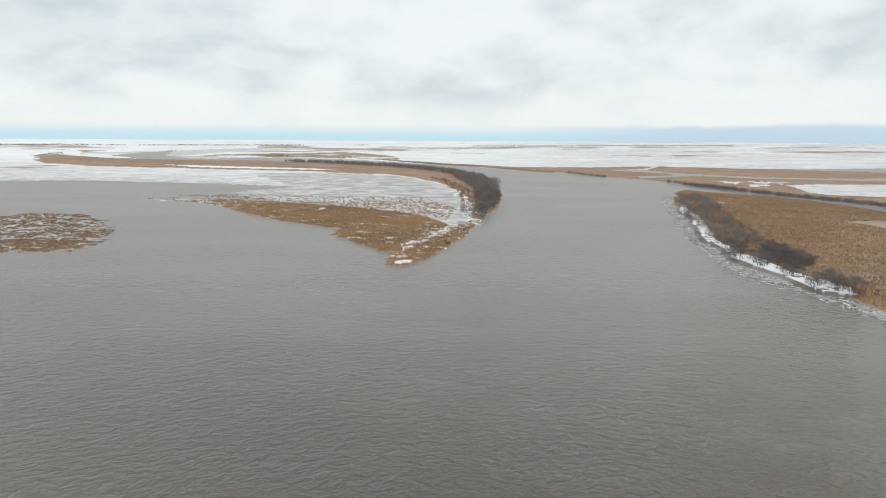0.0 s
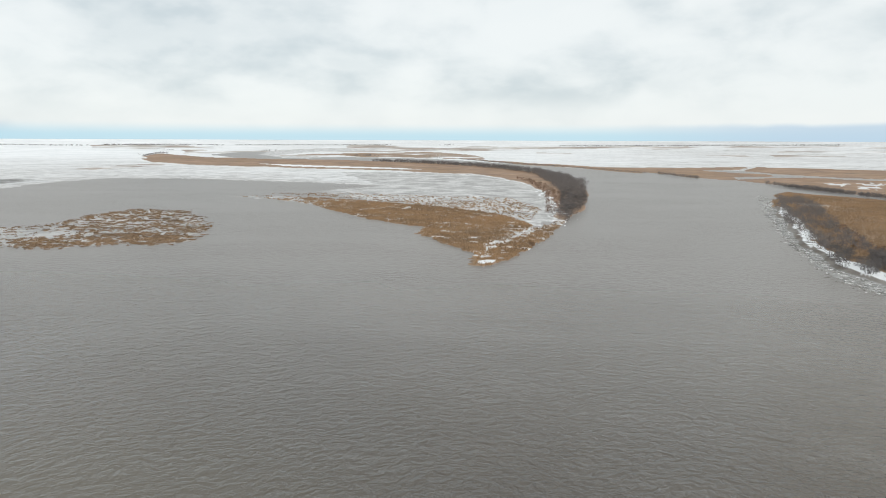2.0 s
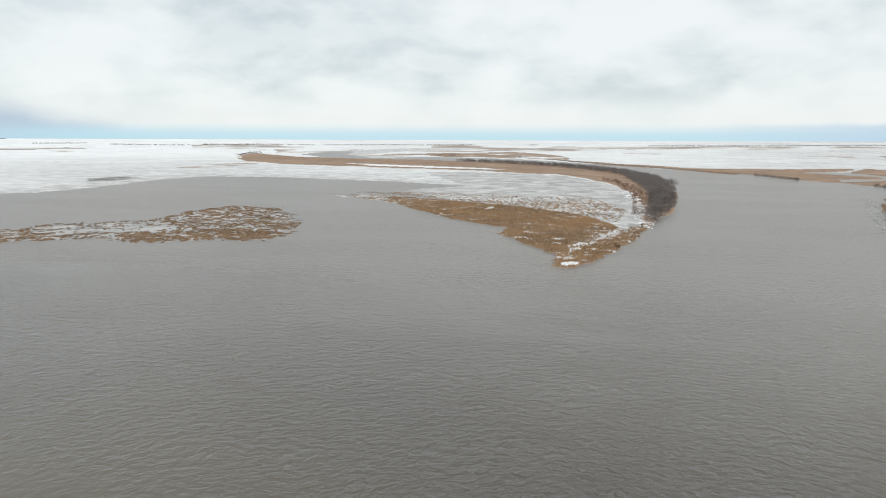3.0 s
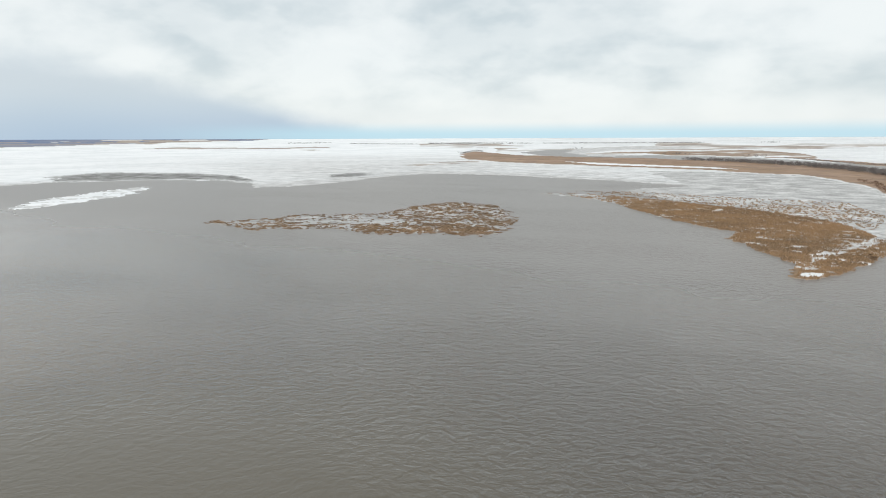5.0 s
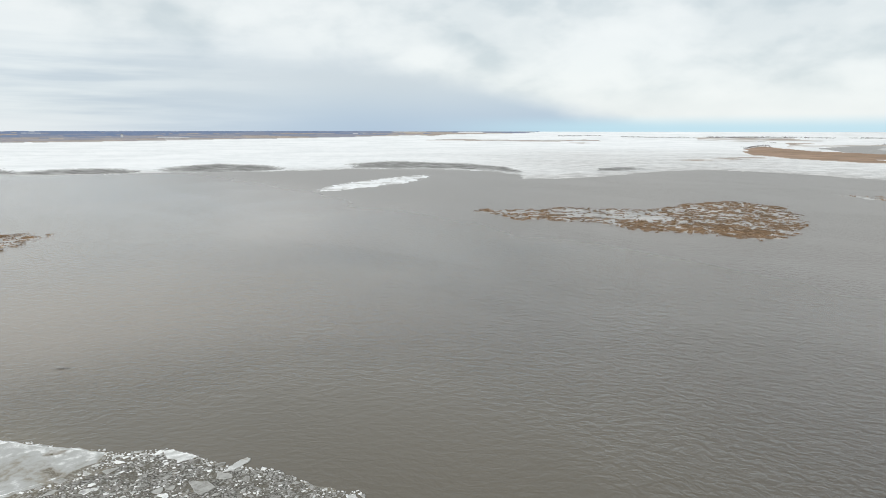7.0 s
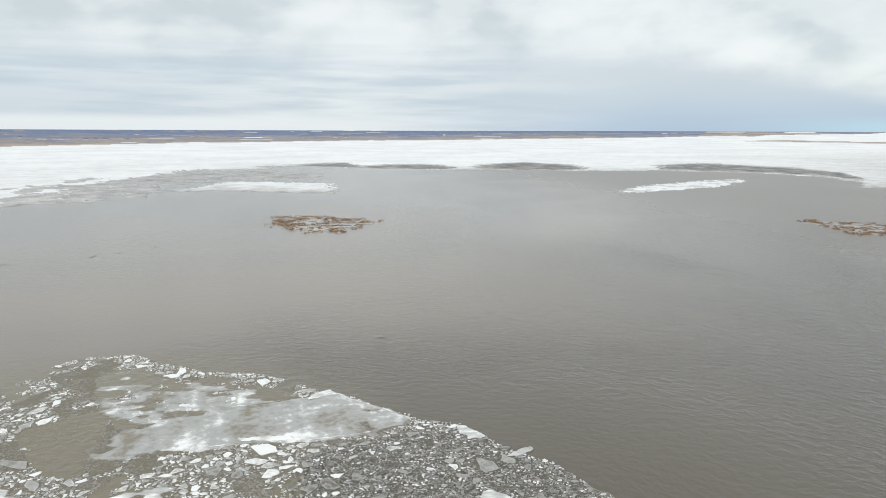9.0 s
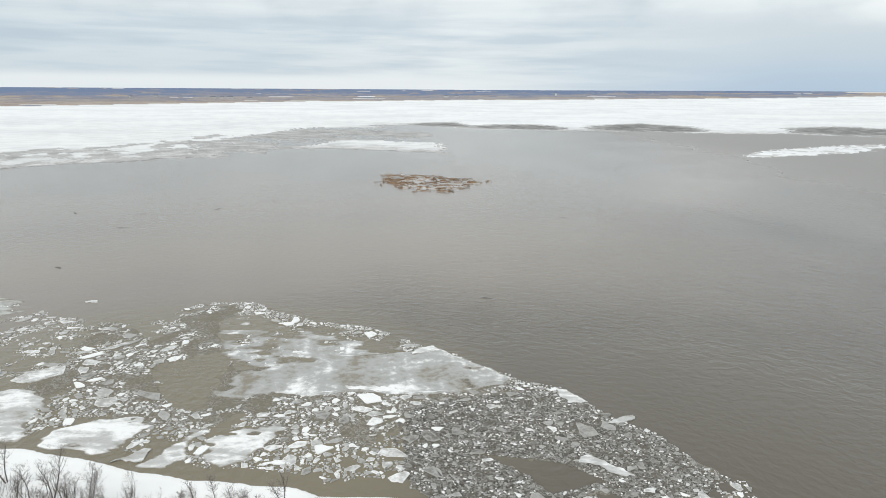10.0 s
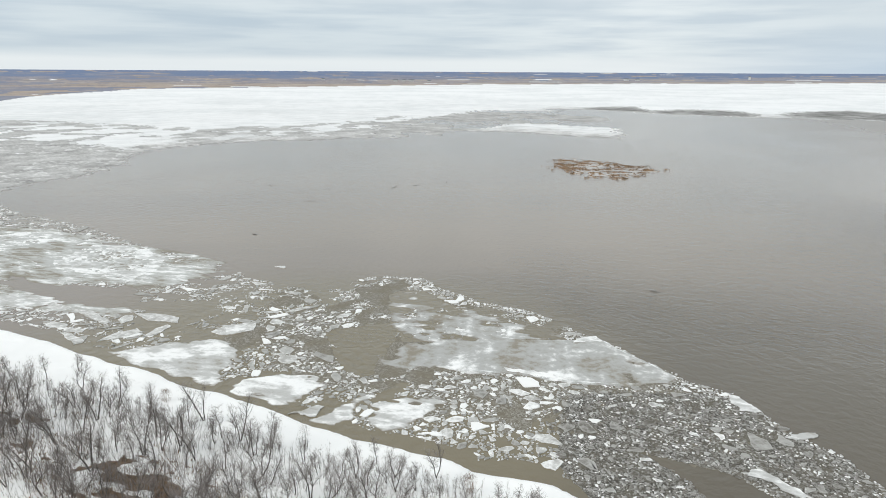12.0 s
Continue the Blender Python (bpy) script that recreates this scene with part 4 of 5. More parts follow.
def plant_brush():
    """Thin saplings and a few round bushes between the trees."""
    rng = random.Random(8)
    kinds = []
    for k in range(5):
        root = tagged(new("sapling_clump"), "clump of thin leafless saplings in snow", "shrub", "saplings on the snowy bank")
        a, b = shrub_meshes(80 + k, (2.6, 3.2, 2.2, 3.6, 2.8)[k], (9, 12, 10, 8, 14)[k], (1.6, 2.2, 1.8, 1.4, 2.4)[k], 0.022, 14)
        part("base", a, BARK, root)
        part("crown", b, TWIG, root)
        kinds.append(root)
    used = 0
    for _ in range(200):
        y = rng.uniform(-122, 4)
        x = float(np.interp(y, EDGE_Y, EDGE_X)) + strip(y) + rng.uniform(0.0, 25)
        if math.hypot(x, y) < 62:
            continue
        z = float(bank_height(np.array([x]), np.array([y]))[0])
        s = rng.uniform(0.7, 1.2)
        m = pose(x, y, z, 0, 0, rng.uniform(0, 360)) @ Matrix.Diagonal((s, s, s, 1))
        ob = kinds[used] if used < len(kinds) else copy_thing(rng.choice(kinds), pose(0, 0, 0))
        ob.matrix_basis = m
        used += 1
    # round reddish bush alone on the snow strip
    for x, y, h in ROUND_BUSHES:
        root = tagged(new("round_bush"), "round reddish leafless bush on open snow", "shrub")
        a, b = shrub_meshes(int(99 + y), h, 34, 2.2, 0.016, 14)
        part("base", a, RUST, root)
        part("crown", b, RUST, root)
        root.matrix_basis = pose(x, y, float(bank_height(np.array([x]), np.array([y]))[0]))


plant_brush()


def sapling_thicket():
    """Countless thin leaning saplings under the trees."""
    rng = random.Random(15)
    verts, faces = [], []
    for _ in range(5000):
        y = rng.uniform(-125, 4)
        x = float(np.interp(y, EDGE_Y, EDGE_X)) + strip(y) + 2 + 26 * rng.random()
        if math.hypot(x, y) < 64:
            continue
        z = float(bank_height(np.array([x]), np.array([y]))[0])
        h = rng.uniform(1.0, 3.4)
        stem = bough(rng, (x, y, z - 0.2), (rng.uniform(-.5, .5), rng.uniform(-.5, .5), 1), h, 4, 0.24)
        tube(verts, faces, stem, [0.030, 0.026, 0.021, 0.015, 0.006], 3)
        for _ in range(9):
            j = rng.randint(1, 3)
            at = stem[j].lerp(stem[j + 1], rng.random())
            a = rng.uniform(0, 2 * math.pi)
            spike(verts, faces, at, at + Vector((math.cos(a), math.sin(a), rng.uniform(0.5, 1.8))).normalized() * h * rng.uniform(0.12, 0.3), 0.013)
    mesh = raw_mesh("sapling_thicket", verts, faces)
    mesh.materials.append(TWIG)
    tagged(new("sapling_thicket", mesh), "thin grey leafless saplings in snow", "saplings", kind="stuff")


sapling_thicket()


def along(line, step, width, seed):
    """Places strewn along a line."""
    rng = random.Random(seed)
    out = []
    for (x0, y0), (x1, y1) in zip(line, line[1:]):
        n = max(1, int(math.hypot(x1 - x0, y1 - y0) / step))
        for i in range(n):
            f = (i + rng.random()) / n
            out.append((x0 + (x1 - x0) * f + rng.uniform(-width, width), y0 + (y1 - y0) * f + rng.uniform(-width, width)))
    return out


def ground_z(spots):
    x, y = np.array(spots, float).T
    return np.maximum(cover_at(x, y)[0], 0.1)


def shrub_kinds(name, label, group, seed, tall, mat):
    kinds = []
    for k in range(6):
        root = tagged(new(name), label, "shrub", group)
        h = tall * (0.85, 1.0, 1.15, 0.75, 1.05, 0.95)[k]
        a, b = shrub_meshes(seed + k, h, 18, h * 1.1, 0.05, 24)
        part("base", a, mat, root)
        part("crown", b, mat, root)
        kinds.append(root)
    return kinds


def plant(kinds, spots, seed, most=135):
    """The first spots as single things; gives the others back."""
    rng = random.Random(seed)
    zs = ground_z(spots)
    for i, ((x, y), z) in enumerate(zip(spots[:most], zs)):
        s = rng.uniform(0.6, 1.35)
        m = pose(x, y, z, 0, 0, rng.uniform(0, 360)) @ Matrix.Diagonal((s, s, s, 1))
        ob = kinds[i] if i < len(kinds) else copy_thing(rng.choice(kinds), pose(0, 0, 0))
        ob.matrix_basis = m
    return spots[most:]


def brush_stuff(name, label, spots, seed, tall, mat, stems=16, thick=0.12):
    """Far thickets, too many to count, in one mesh."""
    rng = np.random.default_rng(seed)
    verts, tris = [], []
    zs = ground_z(spots)
    for (x, y), z in zip(spots, zs):
        h = tall * rng.uniform(0.6, 1.3)
        way = rng.normal(size=(stems, 3))
        way /= np.linalg.norm(way, axis=1)[:, None]
        q = rng.uniform(0, 1, stems) ** 0.4
        at = np.stack([x + way[:, 0] * q * h * 0.48, y + way[:, 1] * q * h * 0.48, z + h * (0.50 + 0.42 * way[:, 2] * q)], -1)
        tip = at + (way * 0.6 + rng.normal(size=(stems, 3)) * 0.35 + (0, 0, 0.35)) * h * 0.22
        side = rng.normal(size=(stems, 3)) * (1, 1, 0.4)
        side *= (thick / np.linalg.norm(side, axis=1))[:, None]
        at[:, 2], tip[:, 2] = np.maximum(at[:, 2], z), np.maximum(tip[:, 2], z)
        for k in range(stems):
            n = len(verts)
            verts += [tuple(at[k] - side[k]), tuple(at[k] + side[k]), tuple(tip[k])]
            tris.append((n, n + 1, n + 2))
    mesh = soup_mesh(name, verts, tris)
    mesh.materials.append(mat)
    tagged(new(name, mesh), label, "shrubs", kind="stuff")


def plant_shrubs():
    east = shrub_kinds("willow_shrub", "dark leafless willow shrub on the snowy river bank", "willows on the east bank", 200, 4.4, SHRUB)
    spots = [(x, y) for x, y in scatter(SHRUBS_EAST, 430, 3, 2.5) if value_noise(np.array([x / 13]), np.array([y / 22]), 44, 2)[0] > 0.36]
    spots += scatter(SNOW_EAST, 110, 14, 2.0) + scatter(SHRUBS_EAST_LOW, 80, 4, 1.9) + [(141, 221), (143, 217), (145, 212), (146, 207), (139, 226)]
    left = plant(east, sorted(spots, key=lambda p: p[1]), 5)
    bend = shrub_kinds("willow_shrub", "dark leafless willow shrub along the river bend", "willows on the river bend", 220, 5.8, SHRUB)
    spots = sorted(scatter(SHRUBS_BEND, 430, 6, 3.4), key=lambda p: p[1])
    rest = plant(bend, spots, 7)
    brush_stuff("bank_thicket", "dark leafless willow thicket on the east bank", left, 19, 4.4, THICKET, 120, 0.09)
    rusty = shrub_kinds("willow_shrub", "low rust-brown leafless shrub among dry reeds", "rusty shrubs in the reeds", 240, 2.6, RUST)
    plant(rusty, [(2, 322), (3, 324), (1.5, 327), (150, 330), (158, 345), (152, 300), (160, 290), (163, 330), (12, 395), (16, 405)], 8)
    brush_stuff("rusty_thicket", "rust-brown leafless brush behind the willows", along([(20, 470), (22, 560), (22, 660), (10, 780), (-10, 900)], 2.0, 7, 9), 18, 3.2, RUST_BRUSH, 50, 0.16)
    brush_stuff("rusty_thicket", "rust-brown leafless brush at the edge of the reed field", along([(183, 419), (160, 336), (156, 301), (149, 267)], 1.8, 2.5, 23) + along([(136, 234), (137, 224), (134, 210)], 1.3, 1.6, 24), 25, 2.2, RUST_BRUSH, 70, 0.07)
    rest += along(SHRUB_ROW, 1.6, 8, 10) + along(SHRUB_ROW, 3.5, 14, 11)
    brush_stuff("willow_thicket", "dark leafless willow thicket along the far bank", rest, 12, 6.8, THICKET, 150, 0.13)
    rows = along(EAST_ROW, 0.55, 4.5, 13) + along(SPIT_ROW, 1.6, 3, 14) + along(NORTH_ROW, 1.6, 4, 15)
    brush_stuff("bank_thicket", "dark leafless brush along the marsh channel", rows, 16, 4.0, THICKET, 90, 0.11)
    isles = [p for k, line in enumerate(TREE_ISLES) for p in along(line, 2.4, 20, 20 + k)]
    clumps = [(x + dx, y + dy) for k, (x, y) in enumerate(FAR_CLUMPS) for dx, dy in along([(-30, 0), (30, 0)], 6, 8, 50 + k)]
    low = [p for k, line in enumerate(FAR_BRUSH) for p in along(line, 2.5, 5, 70 + k)]
    brush_stuff("far_brush", "low dark brush along a far marsh bank", low, 21, 2.4, THICKET, 24, 0.5)
    brush_stuff("far_woods", "distant line of bare trees over the ice", isles + clumps, 17, 6.5, THICKET, 14, 1.4)


plant_shrubs()


# ---- reeds ----
def tuft_stuff(name, label, poly, count, seed, height, mat, width=0.10):
    rng = np.random.default_rng(seed)
    px, py = np.array(poly, float).T
    x, y = rng.uniform(px.min(), px.max(), count * 4), rng.uniform(py.min(), py.max(), count * 4)
    keep = inside(poly, x, y)
    x, y = x[keep][:count], y[keep][:count]
    z, cover = cover_at(x, y)
    ok = (cover["reed"] > 0.5) & (z > 0)
    x, y, z = x[ok], y[ok], z[ok]
    blades = 4
    x, y, z = (np.repeat(v, blades) for v in (x, y, z))
    n = len(x)
    a, h = rng.uniform(0, 2 * np.pi, n), rng.uniform(*height, n)
    fx, fy = x + rng.uniform(-.35, .35, n), y + rng.uniform(-.35, .35, n)
    dx, dy = np.cos(a) * width, np.sin(a) * width
    tx, ty = fx + rng.uniform(-.35, .35, n) * h, fy + rng.uniform(-.35, .35, n) * h
    verts = np.stack([np.stack([fx - dx, fy - dy, z - 0.1], -1), np.stack([fx + dx, fy + dy, z - 0.1], -1), np.stack([tx, ty, z + h], -1)], 1).reshape(-1, 3)
    mesh = soup_mesh(name, verts, np.arange(3 * n).reshape(-1, 3))
    mesh.materials.append(mat)
    tagged(new(name, mesh), label, "reeds", kind="stuff")


PAD = 8


def padded(poly):
    c = np.mean(poly, 0)
    return [tuple(c + (np.array(p) - c) * (1 + PAD / max(30.0, math.hypot(*(np.array(p) - c))))) for p in poly]


tuft_stuff("reed_bed", "dry brown reeds on the river spit", padded(REED_TIP), 48000, 61, (0.4, 1.0), REEDS)
tuft_stuff("reed_bed", "broken brown reeds standing in thin ice", padded(ISLAND_LONG), 60000, 62, (0.15, 0.45), WET_REEDS, 0.08)
tuft_stuff("reed_bed", "small island of dry brown reeds", padded(ISLAND_SMALL), 9000, 63, (0.12, 0.40), WET_REEDS, 0.08)
tuft_stuff("reed_bed", "wide field of dry brown reeds", FIELD_EAST + [(420, 470), (300, 160)], 80000, 64, (0.4, 0.9), REEDS, 0.11)


def speckle_reeds():
    """Single tussocks that stick out of the bay's thin ice."""
    rng = np.random.default_rng(66)
    spots = scatter(SPECKLE, 2600, 67)
    verts, tris = [], []
    for x, y in spots:
        if rng.random() > 0.35 + 0.5 * (y < 560):
            continue
        for _ in range(7):
            a, h = rng.uniform(0, 2 * math.pi), rng.uniform(0.3, 0.9)
            fx, fy = x + rng.uniform(-.8, .8), y + rng.uniform(-.8, .8)
            n = len(verts)
            verts += [(fx - .3 * math.cos(a), fy - .3 * math.sin(a), 0.0), (fx + .3 * math.cos(a), fy + .3 * math.sin(a), 0.0), (fx + rng.uniform(-.3, .3), fy, h)]
            tris.append((n, n + 1, n + 2))
    mesh = soup_mesh("reed_tussocks", verts, tris)
    mesh.materials.append(REEDS)
    tagged(new("reed_tussocks", mesh), "scattered reed tussocks in grey bay ice", "reeds", kind="stuff")


speckle_reeds()


def bank_grass():
    """Dry tawny grass on the thawed soil of the near bank."""
    rng = np.random.default_rng(71)
    x, y = rng.uniform(-90, -30, 60000), rng.uniform(-110, 0, 60000)
    d, z = inland(x, y), bank_height(x, y)
    tawny = value_noise(x / 5, y / 5, 72, 3)
    ok = (d > 17) & (np.hypot(x, y) > 62) & (tawny > 0.56 - 0.012 * (d - 17))
    x, y, z = x[ok], y[ok], z[ok]
    n = len(x)
    a, h = rng.uniform(0, 2 * np.pi, n), rng.uniform(0.25, 0.7, n)
    tip = np.stack([x + rng.uniform(-.3, .3, n), y + rng.uniform(-.3, .3, n), z + h], -1)
    verts = np.stack([np.stack([x - .05 * np.cos(a), y - .05 * np.sin(a), z - .05], -1), np.stack([x + .05 * np.cos(a), y + .05 * np.sin(a), z - .05], -1), tip], 1).reshape(-1, 3)
    mesh = soup_mesh("bank_grass", verts, np.arange(3 * n).reshape(-1, 3))
    mesh.materials.append(WET_REEDS)
    tagged(new("bank_grass", mesh), "dry tawny grass on thawed soil", "grass", kind="stuff")


bank_grass()


# ---- ice on the near river ----
FLOE_FIELD = FLOE_EDGE + [(-64, 40), (-60, 20)] + BANK_EDGE[::-1] + [(-130, -220), (-180, -300)]


def ragged(poly, step, jag, seed):
    """An outline with worn, broken edges."""
    rng = np.random.default_rng(seed)
    out = []
    for (x0, y0), (x1, y1) in zip(poly, poly[1:] + poly[:1]):
        n = max(1, int(math.hypot(x1 - x0, y1 - y0) / step))
        for i in range(n):
            out.append((x0 + (x1 - x0) * i / n, y0 + (y1 - y0) * i / n))
    p = np.array(out)
    for s, a in ((2.4, jag), (0.8, jag * 0.5)):
        p = p + 2 * a * np.stack([value_noise(p[:, 0] / s, p[:, 1] / s, seed, 2) - .5, value_noise(p[:, 0] / s, p[:, 1] / s, seed + 5, 2) - .5], -1)
    return p


def put_ice(mesh, tone, rim):
    """Tone and rim of the ice, point by point."""
    att = mesh.attributes.new("ice", "FLOAT_COLOR", "POINT")
    rgba = np.ones((len(mesh.vertices), 4), np.float32)
    rgba[:, 0], rgba[:, 1] = tone, rim
    att.data.foreach_set("color", rgba.ravel())


def slab_mesh(name, outline, low, top, bevel=0.06, tone=0.8):
    """A plate of ice with a broken, slightly raised rim."""
    n = len(outline)
    c = outline.mean(0)
    d = outline - c
    reach = np.maximum(np.hypot(*d.T), 0.05)
    inner = c + d * (1 - np.minimum(bevel / reach, 0.4))[:, None]
    core = c + d * (1 - np.minimum((bevel + 0.22) / reach, 0.6))[:, None]
    verts = [(x, y, low) for x, y in outline] + [(x, y, top * 0.7) for x, y in outline] + [(x, y, top) for x, y in inner] + [(x, y, top - 0.03) for x, y in core]
    faces = [(k * n + i, k * n + (i + 1) % n, (k + 1) * n + (i + 1) % n, (k + 1) * n + i) for k in (0, 1, 2) for i in range(n)]
    faces.append(tuple(range(3 * n, 4 * n)))
    mesh = raw_mesh(name, verts, faces)
    put_ice(mesh, tone, np.repeat((0.4, 0.5, 0.5, 0.1), n))
    return mesh


def area(poly):
    x, y = np.array(poly, float).T
    return 0.5 * float(np.sum(x * np.roll(y, -1) - np.roll(x, -1) * y))


def shore_distance(poly, x, y):
    """Metres inside an outline (negative outside)."""
    p = np.array(poly, float)
    best = np.full(x.shape, 1e9)
    for a, b in zip(p, np.roll(p, -1, 0)):
        d = b - a
        f = np.clip(((x - a[0]) * d[0] + (y - a[1]) * d[1]) / max(d @ d, 1e-9), 0, 1)
        best = np.minimum(best, np.hypot(x - a[0] - f * d[0], y - a[1] - f * d[1]))
    return np.where(inside(poly, x, y), best, -best)


def worn_sheet(poly, step, ragged_by, holes, top, seed, cut=(), thin=0.07, rim=0.0, grain=(1.0, 1.0)):
    """A sheet of ice that thins out towards frayed edges and holes, down into the water."""
    p = np.array(poly, float)
    lo, hi = p.min(0) - 2, p.max(0) + 2
    x, y = np.meshgrid(np.arange(lo[0], hi[0], step), np.arange(lo[1], hi[1], step), indexing="ij")
    d = shore_distance(poly, x, y)
    fray = (value_noise(x / 3.5 * grain[0], y / 3.5 * grain[1], seed, 4) - 0.5) * 2 * ragged_by
    gaps = (value_noise(x / 6 * grain[0], y / 6 * grain[1], seed + 3, 4) - holes) * 14
    z = np.clip(np.minimum(d + fray, gaps + 0.35 * d) * thin, -0.15, top) + rim * np.exp(-((d + 0.25 * fray - 0.5) / 0.35) ** 2) * np.clip((y + 26) / 8, 0, 1) + 0.03 * (value_noise(x / 0.8, y / 0.8, seed + 7, 2) - 0.5)
    for hole in cut:
        z = np.where(shore_distance(hole, x, y) + fray > 0, -0.15, z)
    mesh = grid_mesh("ice_sheet", x, y, z)
    bm = bmesh.new()
    bm.from_mesh(mesh)
    bmesh.ops.delete(bm, geom=[f for f in bm.faces if max(v.co.z for v in f.verts) < -0.05], context="FACES")
    bm.to_mesh(mesh)
    bm.free()
    return mesh


def lay_sheets():
    for k, poly in enumerate(WHITE):
        poly = poly if area(poly) > 0 else poly[::-1]
        big = abs(area(poly)) > 14
        if big:
            mesh = worn_sheet(poly, 0.25, 1.9, 0.24, 0.15, 100 + k, thin=0.13, grain=(1.9, 0.9))
        else:
            mesh = slab_mesh("ice_sheet", ragged(poly, 0.25, 0.75, 100 + k), -0.1, 0.17)
        mesh.materials.append(WHITE_ICE)
        tagged(new("ice_sheet", mesh), "broad snow-covered ice sheet afloat by the bank" if big else "single white slab of ice afloat among brash",
               "ice sheet", "ice sheets on the river")
    for poly in WEST_SLABS:
        mesh = slab_mesh("ice_sheet", ragged(poly if area(poly) > 0 else poly[::-1], 0.4, 0.3, 180), -0.1, 0.16, tone=0.62)
        mesh.materials.append(FLOE)
        tagged(new("ice_sheet", mesh), "long drifting slab of pale ice off the bank", "ice sheet", "ice sheets on the river")
    mesh = worn_sheet(MELT, 0.3, 2.5, 0.58, 0.07, 146, thin=0.045, grain=(2.0, 1.1))
    mesh.materials.append(GREY_ICE)
    tagged(new("ice_sheet", mesh), "rotten waterlogged ice patches with brown water between", "ice sheet", "ice sheets on the river")
    mesh = worn_sheet(GREY_SHEET, 0.3, 2.2, 0.36, 0.09, 140, rim=0.14)
    mesh.materials.append(GREY_ICE)
    tagged(new("ice_sheet", mesh), "large waterlogged grey ice sheet with white snow patches", "ice sheet", "ice sheets on the river")
    for poly, holes, mat, label in ((WEST_ICE, 0.32, WEST_GREY, "long frayed grey ice field afloat"), (WEST_STREAKS, 0.50, WEST_GREY, "torn strips of grey and white ice afloat"),
                                    (WEST_WHITE, 0.46, DRIFT_ICE, "snow-white part of a drifting ice field")):
        mesh = worn_sheet(poly, 0.45, 5.0, holes, 0.10 if mat is WEST_GREY else 0.15, 150, grain=(1.4, 0.5))
        mesh.materials.append(mat)
        tagged(new("ice_sheet", mesh), label, "ice sheet", "ice sheets on the river")


def shard(rng, x, y, r, long):
    """An angular shard: a square with its corners broken off along random lines."""
    t = rng.uniform(0, np.pi)
    pts = [(-r, -r), (r, -r), (r, r), (-r, r)]
    for a in rng.uniform(0, 2 * np.pi, 4 if r < 0.25 else 6):
        c, s, d = math.cos(a), math.sin(a), r * rng.uniform(0.45, 0.98)
        cut = []
        for (ax, ay), (bx, by) in zip(pts, pts[1:] + pts[:1]):
            da, db = ax * c + ay * s - d, bx * c + by * s - d
            if da <= 0:
                cut.append((ax, ay))
            if da * db < 0:
                f = da / (da - db)
                cut.append((ax + (bx - ax) * f, ay + (by - ay) * f))
        pts = cut if len(cut) > 2 else pts
    u = np.array(pts) * (long, 1 / long)
    if r > 0.5:
        mids = (u + np.roll(u, -1, 0)) / 2 + rng.normal(0, 0.08 * r, u.shape)
        u = np.stack([u, mids], 1).reshape(-1, 2)
    return np.stack([x + u[:, 0] * np.cos(t) - u[:, 1] * np.sin(t), y + u[:, 0] * np.sin(t) + u[:, 1] * np.cos(t)], -1)


class IceSoup:
    """Many small pieces of ice joined into one mesh."""

    def __init__(self):
        self.verts, self.tris, self.tone, self.rim, self.size = [], [], [], [], 0

    def add(self, rng, out, x, y, r, top, tone):
        n, b = len(out), self.size
        tilt = rng.uniform(-0.14, 0.14, 2) if r < 0.6 else (0, 0)
        tops = np.maximum(top + (out[:, 0] - x) * tilt[0] + (out[:, 1] - y) * tilt[1], 0.02)
        rings = [np.c_[out, np.full(n, -0.08)], np.c_[out, tops]]
        rims = [0.5, 0.6]
        if r > 0.3:
            rings.append(np.c_[(out - (x, y)) * 0.72 + (x, y), tops - 0.012])
            rims.append(0.1)
        k = np.arange(n)
        for lay in range(len(rings) - 1):
            lo, hi = b + lay * n, b + (lay + 1) * n
            self.tris += [np.stack([lo + k, lo + (k + 1) % n, hi + (k + 1) % n], 1), np.stack([lo + k, hi + (k + 1) % n, hi + k], 1)]
        last = b + (len(rings) - 1) * n
        q = np.arange(1, n - 1)
        self.tris.append(np.stack([last + 0 * q, last + q, last + q + 1], 1))
        self.verts += rings
        self.tone.append(np.full(n * len(rings), tone))
        self.rim.append(np.repeat(rims, n))
        self.size += n * len(rings)

    def lay(self, label):
        mesh = soup_mesh("brash_ice", np.concatenate(self.verts), np.concatenate(self.tris))
        put_ice(mesh, np.concatenate(self.tone), np.concatenate(self.rim))
        mesh.materials.append(FLOE)
        tagged(new("brash_ice", mesh), label, "ice", kind="stuff")


